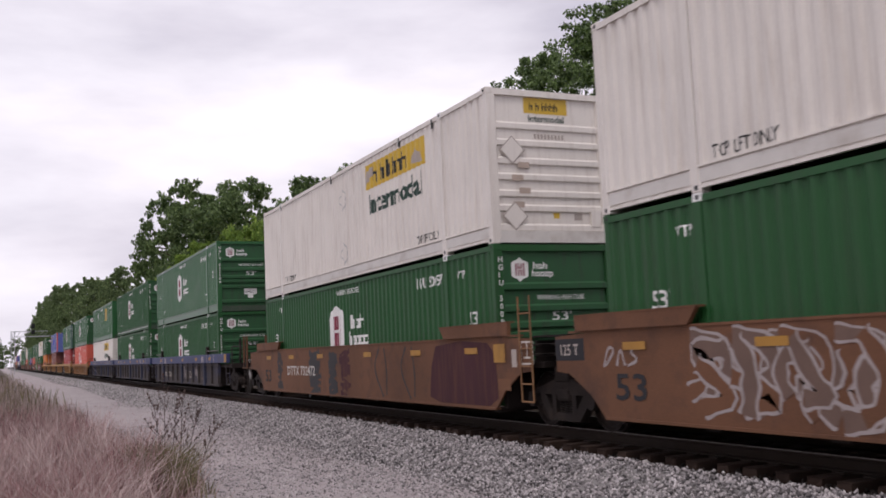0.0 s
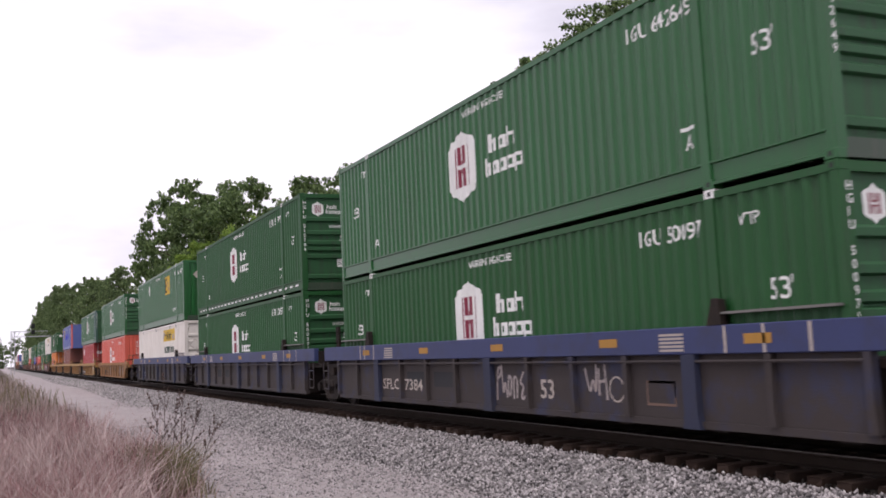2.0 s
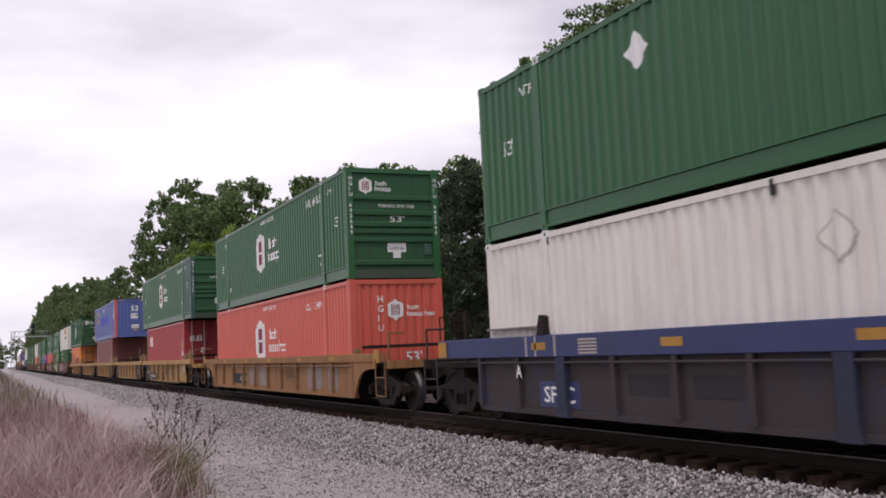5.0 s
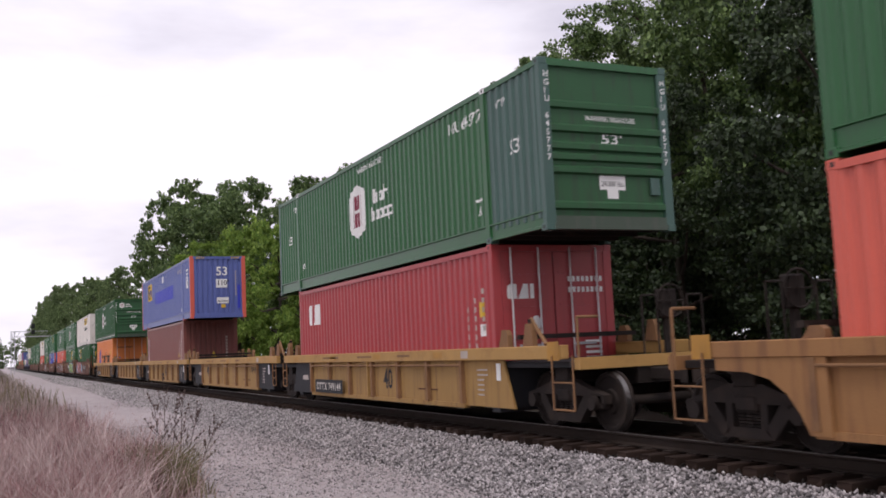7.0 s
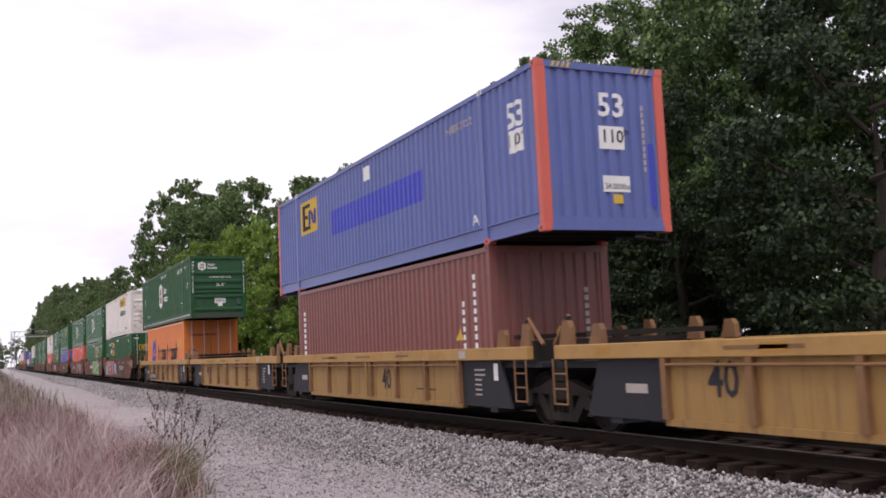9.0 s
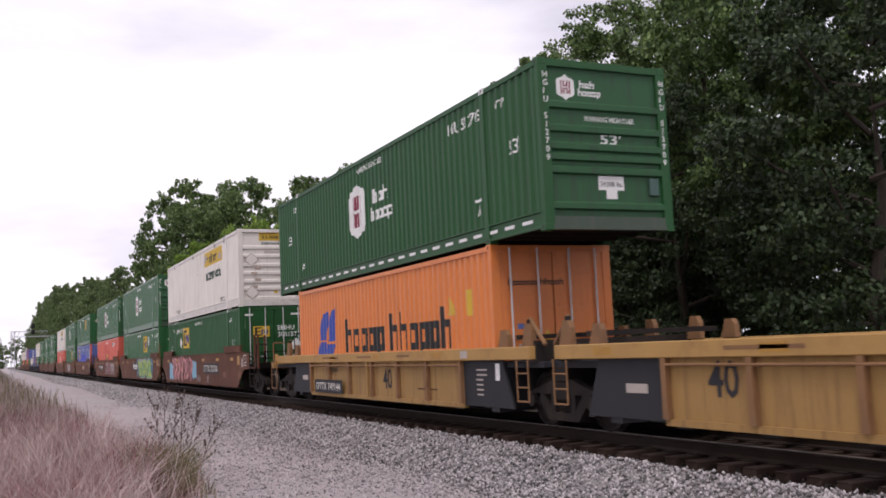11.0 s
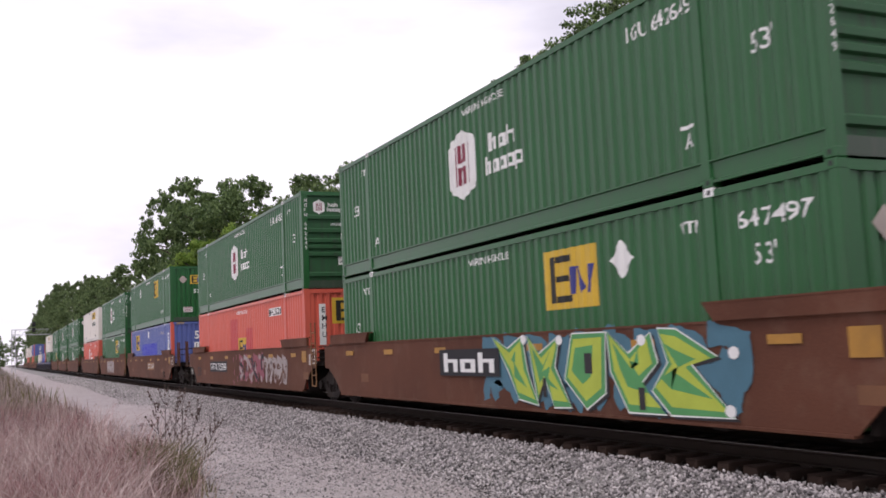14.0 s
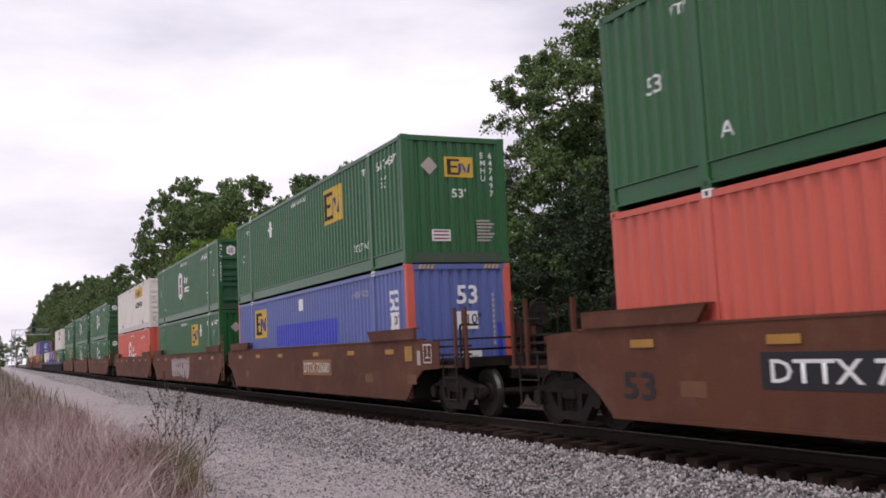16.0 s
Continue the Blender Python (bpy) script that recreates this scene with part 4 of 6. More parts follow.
def well_car(kind, near, far, short=False, label="", deck=True):
    """One unit of a stack car; near and far say whether that end is an outer 'end' with coupler or 'joint'."""
    m = UP[kind]
    car = tagged(new("well_car"), label, "rail car", "well cars of the stack train")
    half, well = (7.93, 6.3) if short else (9.82, 8.2)
    out = 0.25 if kind == "blue" else 0.05 if kind in SOLID else 0.55
    reach = {-1: half + (out if near == "end" else -0.42), 1: half + (out if far == "end" else -0.42)}
    if kind in SOLID:
        for s in (-1, 1):
            a, b = -reach[-1], reach[1]
            side = [(a, 1.49), (a + 0.9, 1.53), (-5.95, 1.55), (5.95, 1.55), (b - 0.9, 1.53), (b, 1.49), (b, 0.95), (9.05, 0.92), (8.5, 0.62), (8.15, 0.3), (-8.15, 0.3), (-8.5, 0.62), (-9.05, 0.92), (a, 0.95)]
            part("side_plate", slab(side, s * (WX - 0.03), s * WX), m["sill"], car)
            part("top_flange", boxes((s * (WX - 0.13), -9.0, 1.53, s * (WX + 0.012), 9.0, 1.565)), m["sill"], car)
            part("bottom_flange", boxes((s * (WX - 0.10), -8.12, 0.27, s * (WX + 0.02), 8.12, 0.31)), m["sill"], car)
            for e in (-1, 1):
                y0, y1 = (5.95 * e, 8.75 * e)
                lo, hi = min(y0, y1), max(y0, y1)
                wing = [(lo + (0.2 if e > 0 else 0.0), 1.56), (lo, 1.79), (hi, 1.79), (hi - (0.2 if e < 0 else 0.0), 1.56)]
                part("guide_wing", joined(slab(wing, s * (WX - 0.02), s * (WX + 0.05)), boxes((s * (WX - 0.1), lo, 1.775, s * (WX + 0.055), hi, 1.80))), m["sill"], car)
        for y in (-7.0, -4.4, -1.5, 2.2, 5.0, 7.6):
            car_mark(car, flat(rect(0, 0, 0.52, 0.11)), REFLECTOR, y, 1.26, "reflector", lift=0.014)
    else:
        top, low = {"blue": (1.53, 1.18), "yellow": (1.36, 1.14), "tan": (1.33, 1.13)}[kind]
        plen = {"blue": 8.38, "yellow": 6.75, "tan": 8.45}[kind]
        for s in (-1, 1):
            a, b = -reach[-1] + 0.0, reach[1]
            part("top_chord", boxes((s * (WX - 0.14), a, low, s * WX, b, top), bevel=0.012), m["sill"], car)
            cut = 4.86 if kind == "yellow" else plen
            part("inner_rail", rod(bmesh.new(), (s * (WX - 0.02), -cut + 0.1, low - 0.09), (s * (WX - 0.02), cut - 0.1, low - 0.09), 0.02), m["rib"], car)
            part("side_panel", boxes((s * (WX - 0.12), -cut, 0.3, s * (WX - 0.09), cut, low)), m["panel"], car)
            if kind == "yellow":
                for e in (-1, 1):
                    part("end_panel", slab([(e * cut, 0.3), (e * plen, 0.3), (e * (plen - 0.35), low), (e * cut, low)], s * (WX - 0.13), s * (WX - 0.085)), m["panel"] if e < 0 and near == "end" else CAR_DARK, car)
            n = {"blue": 13, "yellow": 7, "tan": 11}[kind]
            for i in range(n):
                y = -cut + 0.05 + i * (2 * cut - 0.1) / (n - 1)
                post = kind == "blue" and i % 4 == 2
                wide, foot = (0.13, 0.24) if post else (0.05, 0.34)
                part("rib", slab([(y - wide, low), (y - wide, foot + 0.2), (y - wide * 1.25, foot), (y + wide * 1.25, foot), (y + wide, foot + 0.2), (y + wide, low)], s * (WX - 0.09), s * (WX + (0.008 if post else -0.005))), NAVY_POST if post else m["rib"], car)
            if kind == "yellow":
                part("rib", slab([(0.2, low), (0.2, 0.34), (0.28, 0.34), (0.28, low)], s * (WX - 0.09), s * (WX + 0.005)), m["panel"], car)
            if kind == "tan":
                for e in (-1, 1):
                    arch = [(8.2, 0.28), (8.5, 0.28), (8.62, 0.5), (8.8, 0.72), (9.05, 0.88), (9.4, 0.96), (9.95, 0.98), (9.95, low), (8.2, low)]
                    part("arched_end_plate", slab([(e * py, pz) for py, pz in arch], s * (WX - 0.08), s * (WX - 0.02)), m["sill"], car)
            part("bottom_sill", boxes((s * (WX - 0.16), -cut, 0.25, s * (WX - 0.05), cut, 0.34)), m["panel"], car)
        # lids over the ends of the well, and reflectors
        for y in [v for v in (-6.6, -3.6, -0.2, 3.0, 6.4) if abs(v) < half - 1.5]:
            car_mark(car, flat(rect(0, 0, 0.45, 0.12)), REFLECTOR, y, (top + low) / 2 - 0.06, "reflector")
    # floor of the well: cross members and side angles
    inner = well - 0.1
    for i in range(9):
        y = -inner + 0.15 + i * (2 * inner - 0.3) / 8
        part("cross_member", boxes((-WX + 0.1, y - 0.14, 0.22, WX - 0.1, y + 0.14, 0.30)), m["end"] if kind not in SOLID else STEEL, car)
    for e, state in ((-1, near), (1, far)):
        y0, y1 = e * well, e * (half + (1.0 if state == "end" else -0.25))
        lo, hi = min(y0, y1), max(y0, y1)
        endm = m["end"] if kind not in SOLID else STEEL
        part("bulkhead", boxes((-WX + 0.13, min(e * well, e * (well + 0.1)), 0.3, WX - 0.13, max(e * well, e * (well + 0.1)), 1.12)), endm, car)
        part("end_deck", boxes((-WX + 0.16, lo, 1.0, WX - 0.16, hi, 1.1), bevel=0.01), endm, car)
        part("centre_sill", boxes((-0.32, lo, 0.72, 0.32, hi, 1.0)), STEEL, car)
        part("bolster", boxes((-1.1, e * half - 0.2, 0.76, 1.1, e * half + 0.2, 1.02), bevel=0.02), STEEL, car)
        if kind in ("yellow", "tan"):
            for x in (-WX + 0.1, WX - 0.22):
                for d, hgt in ((0.15, 0.30), (1.0, 0.38)) if kind == "yellow" else ((0.2, 0.14),):
                    yy = e * (well + d)
                    part("container_guide", slab([(yy - 0.15, top), (yy - 0.13, top + hgt * 0.7), (yy - 0.07, top + hgt), (yy + 0.08, top + hgt), (yy + 0.13, top + hgt * 0.5), (yy + 0.2, top)], x, x + 0.1), m["rib"], car)
            part("end_beam", boxes((-WX + 0.2, e * (well + 0.5) - 0.06, top + 0.12, WX - 0.2, e * (well + 0.5) + 0.06, top + 0.2)), STEEL, car)
            if kind == "yellow":
                part("guide_brace", rod(bmesh.new(), (-WX + 0.18, e * (well + 1.0), top + 0.46), (-WX + 0.18, e * (well + 1.45), top + 0.02), 0.035), m["rib"], car)
            if kind == "yellow":
                part("guide_post", boxes((-WX + 0.13, e * (well + 1.0) - 0.04, top, -WX + 0.2, e * (well + 1.0) + 0.04, top + 0.45)), STEEL, car)
        else:
            if kind == "blue":
                for sx in (-1, 1):
                    y_a, y_b = sorted((e * 6.1, e * 8.0))
                    part("lid_plate", boxes((sx * (WX - 0.3), y_a, 1.66, sx * (WX - 0.02), y_b, 1.69)), GALV_DARK, car)
                    part("lid_stop", slab([(e * 6.1 - 0.12, 1.53), (e * 6.1 - 0.09, 1.84), (e * 6.1 + 0.02, 1.86), (e * 6.1 + 0.14, 1.53)], sx * (WX - 0.12), sx * WX), STEEL, car)
            for x in (-0.85, 0.85) if kind not in SOLID or state == "end" else ():
                part("end_post", boxes((x - 0.035, e * (half + 0.1) - 0.035, 1.1, x + 0.035, e * (half + 0.1) + 0.035, 2.1)), m["end"], car)
            if kind in SOLID:
                y_a, y_b = sorted((e * (half - 0.5), e * (half + (1.3 if state == "end" else 0.2))))
                part("platform_grating", boxes((-WX + 0.12, y_a, 1.5, WX - 0.12, y_b, 1.53)), STEEL, car)
                for z in (1.22, 1.38):
                    part("platform_bar", rod(bmesh.new(), (-WX + 0.1, y_a, z), (-WX + 0.1, y_b, z), 0.022, 6), STEEL, car)
                for d in (0.75, 1.22) if state == "end" else ():
                    part("grab_post", boxes((-WX + 0.02, e * (half + d) - 0.03, 0.95, -WX + 0.08, e * (half + d) + 0.03, 2.12), bevel=0.008), m["sill"], car)
                if state == "end":
                    part("step_plate", boxes((-WX, y_a + 0.6, 0.97, -WX + 0.25, y_b, 1.01)), m["sill"], car)
            part("walkway", boxes((-0.9, min(e * half, e * (half + 0.35)), 1.28, 0.9, max(e * half, e * (half + 0.35)), 1.32)), STEEL, car)
        if state == "end":
            yy = e * (half + 0.95)
            part("end_sill", boxes((-WX + 0.02, yy - 0.08, 0.98, WX - 0.02, yy + 0.08, 1.16)), m["sill"] if kind in ("yellow", "tan") else STEEL, car)
            part("coupler", joined(boxes((-0.09, min(e * (half + 0.9), e * (half + 2.05)), 0.76, 0.09, max(e * (half + 0.9), e * (half + 2.05)), 0.96), bevel=0.02),
                                   boxes((-0.2, e * (half + 2.0) - 0.2, 0.68, 0.2, e * (half + 2.0) + 0.2, 1.04), bevel=0.06)), STEEL, car)
            ladder(car, e * (half + 0.6), 0.36, 1.2, m["rib"], 0.6, 2)
            part("hand_post", tube([(-WX + 0.06, e * (half + 0.95), 1.1), (-WX + 0.06, e * (half + 0.95), 1.78), (-WX + 0.45, e * (half + 0.95), 1.78)], 0.022), m["rib"], car)
            part("air_hose", tube([(0.3, e * (half + 1.1), 0.9), (0.34, e * (half + 1.5), 0.5), (0.28, e * (half + 2.2), 0.45)], 0.025), STEEL, car)
            if kind not in SOLID:
                car_mark(car, flat(rect(0, 0, 0.36, 0.3)), REFLECTOR, e * (half + out - 0.22) + 0.18, 1.12 if kind != "blue" else 1.2, "reflector", lift=0.012)
            brake_stand(car, e * (half + 0.7), e, STEEL)
        else:
            if kind not in SOLID:
                ladder(car, e * (half - 0.62), 0.45, 1.15, m["rib"])
            elif e < 0:
                ladder(car, e * (half - 0.5), 0.45, 2.2, RIB_BROWN, rungs=6)
            part("joint_plate", boxes((-1.3, e * (half - 0.42) - 0.03, 1.1, 1.3, e * (half - 0.42) + 0.03, 1.45)), STEEL, car)
    return car


GALV_DARK = material("dull_grey_steel_lid", (0.20, 0.19, 0.18), 0.55, 0.4, 0.2, 3, bump=0.1)


def truck():
    """A two-axle freight truck: cast side frames with openings, springs, bolster and spinning wheelsets."""
    t = tagged(new("railway_truck"), "sooty cast-steel freight truck with two wheelsets, on the rails", "truck", "trucks under the well cars")
    for s in (-1, 1):
        x0, x1 = s * 0.93, s * 1.08
        bms = [slab([(-1.12, 0.58), (-0.62, 0.70), (-0.3, 0.80), (0.3, 0.80), (0.62, 0.70), (1.12, 0.58), (1.12, 0.44), (0.6, 0.56), (-0.6, 0.56), (-1.12, 0.44)], x0, x1),
               slab([(-0.78, 0.50), (-0.58, 0.57), (-0.30, 0.24), (-0.44, 0.14)], x0, x1), slab([(0.78, 0.50), (0.58, 0.57), (0.30, 0.24), (0.44, 0.14)], x0, x1),
               slab([(-0.44, 0.14), (0.44, 0.14), (0.32, 0.27), (-0.32, 0.27)], x0, x1),
               slab([(-0.36, 0.56), (-0.24, 0.56), (-0.24, 0.27), (-0.36, 0.27)], x0, x1), slab([(0.36, 0.56), (0.24, 0.56), (0.24, 0.27), (0.36, 0.27)], x0, x1)]
        for sy in (-1, 1):
            bms.append(boxes((min(x0, x1), sy * 0.89 - 0.2, 0.36, max(x0, x1), sy * 0.89 + 0.2, 0.6), bevel=0.03))
        part("side_frame", joined(*bms), STEEL, t)
        for k in (-0.14, 0.0, 0.14):
            part("spring", joined(*[rod(bmesh.new(), (s * 1.0, k, z), (s * 1.0, k, z + 0.022), 0.062, 10) for z in (0.28, 0.32, 0.36, 0.40, 0.44)]), STEEL, t)
        for sy in (-1, 1):
            part("bearing_cap", rod(bmesh.new(), (s * 0.95, sy * 0.89, 0.46), (s * 1.16, sy * 0.89, 0.46), 0.115, 14), STEEL, t)
    part("bolster", boxes((-1.1, -0.2, 0.46, 1.1, 0.2, 0.66), bevel=0.03), STEEL, t)
    part("brake_beam", boxes((-0.8, -0.45, 0.36, 0.8, -0.37, 0.44), (-0.8, 0.37, 0.36, 0.8, 0.45, 0.44)), STEEL, t)
    for sy in (-1, 1):
        axle = part("wheelset", rod(bmesh.new(), (-0.95, 0, 0), (0.95, 0, 0), 0.08, 12), STEEL, t)
        axle.location = (0, sy * 0.89, 0.457)
        for s in (-1, 1):
            bm = bmesh.new()
            prof = [(0.74, 0.10), (0.74, 0.19), (0.71, 0.2), (0.70, 0.36), (0.69, 0.40), (0.685, 0.482), (0.715, 0.485), (0.735, 0.458), (0.815, 0.452), (0.825, 0.40), (0.79, 0.37), (0.77, 0.2), (0.81, 0.18), (0.81, 0.10)]
            n = 28
            rings = [[bm.verts.new((s * px, r * math.cos(2 * math.pi * k / n), r * math.sin(2 * math.pi * k / n))) for k in range(n)] for px, r in prof]
            for ra, rb in zip(rings, rings[1:]):
                for k in range(n):
                    bm.faces.new((ra[k], ra[(k + 1) % n], rb[(k + 1) % n], rb[k]))
            bmesh.ops.recalc_face_normals(bm, faces=bm.faces)
            part("wheel", bm, STEEL, axle)
            bm = bmesh.new()
            rings = [[bm.verts.new((s * px, r * math.cos(2 * math.pi * k / n), r * math.sin(2 * math.pi * k / n))) for k in range(n)] for px, r in ((0.735, 0.461), (0.816, 0.456))]
            for ra, rb in zip(rings, rings[1:]):
                for k in range(n):
                    bm.faces.new((ra[k], ra[(k + 1) % n], rb[(k + 1) % n], rb[k]))
            bmesh.ops.recalc_face_normals(bm, faces=bm.faces)
            part("tread", bm, TREAD, axle, "bright worn wheel tread")
    return t


# ---- the train ----
MOVERS = []                        # (thing, place along the line at the start, height of its base)
TRUCKS = []
FLOOR_Z, STACK_Z = 0.325, 3.224


def ride(thing, y, z=0.0):
    MOVERS.append((thing, y, z))
    thing.location = (LANE, y, z)
    return thing


def again(ob, label=""):
    c = copy_thing(ob, Matrix.Identity(4))
    return tagged(c, label) if label else c


H_LOW = "green steel fifty-three foot container with white hexagon logo"
box_hub = hub53("container", H_LOW + ", ribbed end", GREEN, "IGU 642649")
box_hub_b = hub53("container", "bright green steel container with white hexagon logo, lower in its well", GREEN_B, "IGU 500971")
box_hub_d = hub53("container", "green container with a dashed reflective strip along its base", GREEN_B, "IGU 512709", dashes=True)
box_hub_t = hub53("container", "faded teal-green container, plain ribbed end, overhanging a shorter one", GREEN, "IGU 645777", bare=True, posts=TEAL)
decal_side(box_hub_t, "repainted_panel", flat(rect(0, 0, 1.78, 2.56)), TEAL, -6.14, 0.22, "repainted blue-green end section", lift=0.002)
box_emp = emp53("container", "green steel container with a yellow logo square and corrugated end", GREEN, "647497")
box_emp_d = emp53("container", "deep green container with yellow logo and lock-rod doors", GREEN_B, "EMHU 300157", door=True, panel_y=3.83)
box_emp_o = emp53("container", "green container with high yellow logo square, corrugated end", GREEN, "647497", panel_y=-2.34, place=3.3)
box_hunt = hunt53("container", "white steel container with yellow name panel and rust-scraped ribbed end", "287826")
box_red_hub = orange53("container", "salmon-red corrugated container with white hexagon logo", "hub")
box_red_emp = orange53("container", "salmon-red corrugated container with yellow logo square", "emp")
box_blue = blue53("container", "blue corrugated container with orange end posts and white numerals")
box_cai = box40("container", "crimson forty-foot container with doors at the near end", RED, "cai")
box_brown = box40("container", "red-brown forty-foot container, corrugated end", BROWN, "brown")
box_hapag = box40("container", "orange forty-foot container with dark brand blocks and doors", HAPAG, "hapag")
FRESH = set()


def stock(proto):
    if proto not in FRESH:
        FRESH.add(proto)
        return proto
    return again(proto)


RUST_L = "rust-brown smooth-sided well car with graffiti and reflectors"
BLUE_L = "blue-silled well car with sooty ribbed sides"
YEL_L = "weathered yellow well car with ribbed sides and dark ends"
TAN_L = "tan rusty well car with ribbed sides"
TRAIN = [("a", 3.56, "ochre", "joint", "joint", box_hub_b, box_hunt), ("b", 23.18, "ochre", "joint", "end", box_hub_b, box_hunt),
         ("c", 46.98, "blue", "end", "joint", box_hub_b, box_hub), ("d", 66.7, "blue", "joint", "joint", box_hub_b, box_hub_d),
         ("e", 86.38, "blue", "joint", "end", box_hunt, box_emp_o), ("f", 110.05, "tan", "end", "end", box_red_hub, box_hub),
         ("g", 131.97, "yellow", "end", "joint", box_cai, box_hub_t), ("h", 147.83, "yellow", "joint", "joint", None, None),
         ("i", 163.69, "yellow", "joint", "joint", box_brown, box_blue), ("j", 179.45, "yellow", "joint", "joint", None, None),
         ("k", 195.25, "yellow", "joint", "end", box_hapag, box_hub_d), ("l", 217.13, "rust", "end", "joint", box_emp_d, box_hunt),
         ("m", 236.74, "rust", "joint", "joint", box_emp, box_hub), ("n", 256.38, "rust", "joint", "end", box_red_emp, box_hub),
         ("o", 280.28, "rust", "end", "joint", box_blue, box_emp_o), ("p", 299.9, "rust", "joint", "joint", box_emp, box_hub),
         ("q", 319.55, "rust", "joint", "end", box_red_hub, box_hunt), ("r", 343.3, "rust", "end", "joint", box_hub, box_hub),
         ("s", 362.95, "rust", "joint", "joint", box_hub, box_hub), ("t", 382.6, "rust", "joint", "end", box_emp, box_hub),
         ("u", 406.4, "blue", "end", "joint", box_hub, box_hunt), ("v", 426.05, "blue", "joint", "joint", box_blue, None),
         ("w", 445.7, "blue", "joint", "end", box_hunt, None), ("x", 469.5, "rust", "end", "joint", box_emp, None),
         ("y", 489.1, "rust", "joint", "joint", box_red_emp, box_blue), ("z", 508.8, "rust", "joint", "end", box_emp, box_hunt),
         ("aa", 532.6, "rust", "end", "joint", box_red_hub, None), ("ab", 552.2, "rust", "joint", "joint", box_hub, box_hunt),
         ("ac", 571.9, "rust", "joint", "end", box_hub, None)]
CAR_LABEL = {"rust": RUST_L, "ochre": "orange-brown smooth-sided well car with faded graffiti", "blue": BLUE_L, "yellow": YEL_L, "tan": TAN_L}
CARS, PLAIN = {}, {}
for key, yc, kind, near, far, low, high in TRAIN:
    style = (kind, near, far)
    if len(CARS) < 17 or style not in PLAIN:
        car = well_car(kind, near, far, kind == "yellow", CAR_LABEL[kind])
        if len(CARS) >= 17:
            PLAIN[style] = car
    else:
        car = again(PLAIN[style])
    CARS[key] = ride(car, yc)
    if low:
        ride(stock(low), yc, FLOOR_Z)
    if high:
        ride(stock(high), yc, STACK_Z)


# ---- paint and marks on single cars ----
def stencil(car, text, y, z, width, height, mat=None, back=None, x=None):
    if back:
        car_mark(car, flat(rect(-0.15, -0.08, width + 0.3, height + 0.16)), back, y, z, "number_panel", x=x)
    car_mark(car, fitted(lettering(text, height, 1, 0.02), width), mat or MARK, y, z, "lettering", lift=0.004, x=x)


RX = WX - 0.09                     # face of the recessed side panels
A, B, C, D_CAR = CARS["a"], CARS["b"], CARS["c"], CARS["d"]
scrawl(A, 6, 6.2, 0.36, 6.2, 1.14, [RUST_HAZE, OCHRE, RUST_HAZE], SPRAY_WHITE)
for car in (A, B, CARS["l"], CARS["n"]):
    stencil(car, "53", 7.83, 0.57, 0.72, 0.36, CAR_DARK)
car_mark(A, joined(stroke([(0, 0.0), (0.12, 0.3), (0.3, 0.25), (0.05, 0.02)], 0.05), stroke([(0.32, 0.02), (0.42, 0.3), (0.52, 0.02)], 0.05, 0.001), stroke([(0.85, 0.3), (0.62, 0.22), (0.85, 0.1), (0.58, 0.02)], 0.05, 0.002)), SPRAY_WHITE, 8.1, 1.02, "sprayed_tag")
stencil(A, "125 T", 9.25, 1.2, 0.5, 0.17, MARK_DIM, CAR_DARK)
stencil(B, "DTTX 732472", 5.2, 0.79, 2.75, 0.26, MARK_WORN)
car_mark(B, flat([(0, 0.1), (0.5, 0.0), (2.6, 0.0), (2.95, 0.15), (2.9, 0.9), (2.6, 1.12), (1.5, 1.18), (0.35, 1.1), (0.12, 0.7)]), PURPLE, -5.3, 0.33, "primer_patch", "purple primer patch")
for y, w, m in ((3.0, 1.0, SPRAY_BLACK), (1.2, 0.62, SPRAY_BLACK), (0.3, 0.7, PURPLE), (6.3, 0.5, CAR_GREY)):
    loose = random.Random(int(y * 10))
    loops = []
    for k in range(15):
        v = 1.08 - 0.07 * k
        u0, u1 = loose.uniform(-0.1, 0.25) * w, loose.uniform(0.65, 1.15) * w
        loops.append(stroke([(u0, v + loose.uniform(-0.2, 0.1)), (0.5 * w, v + loose.uniform(-0.08, 0.1)), (u1, v + loose.uniform(-0.16, 0.12))], loose.uniform(0.09, 0.2), 0.0003 * k))
    car_mark(B, joined(*loops), m, y, 0.3, "sprayed_patch", lift=-0.001)
for k in range(4):
    car_mark(B, stroke([(0.0, 1.1), (0.15, 0.6), (0.1, 0.05)] if k % 2 else [(0.5, 1.1), (0.1, 0.65), (0.7, 0.0)], 0.07), SPRAY_BLACK, -2.0 - 0.8 * k, 0.35, "sprayed_stroke")
stencil(C, "SFLC", 5.34, 0.53, 0.98, 0.23, MARK_DIM, x=RX)
stencil(C, "7384", 4.04, 0.53, 0.95, 0.23, MARK_DIM, x=RX)
for k, pts in enumerate((((0, 0), (0.06, 0.62), (0.22, 0.5), (0.02, 0.34)), ((0.2, 0.62), (0.24, 0.04), (0.3, 0.38), (0.38, 0.05)), ((0.42, 0.1), (0.44, 0.44), (0.56, 0.4), (0.5, 0.06), (0.42, 0.16)),
                         ((0.62, 0.04), (0.62, 0.42), (0.76, 0.4), (0.72, 0.05)), ((0.98, 0.5), (0.82, 0.3), (0.98, 0.28), (0.84, 0.02), (1.08, 0.1), (1.02, 0.62)))):
    car_mark(C, stroke(pts, 0.06, 0.0005 * k), SPRAY_WHITE, -0.2, 0.44, "sprayed_tag", x=RX)
stencil(C, "53", -1.72, 0.52, 0.42, 0.3, MARK_DIM, x=RX)
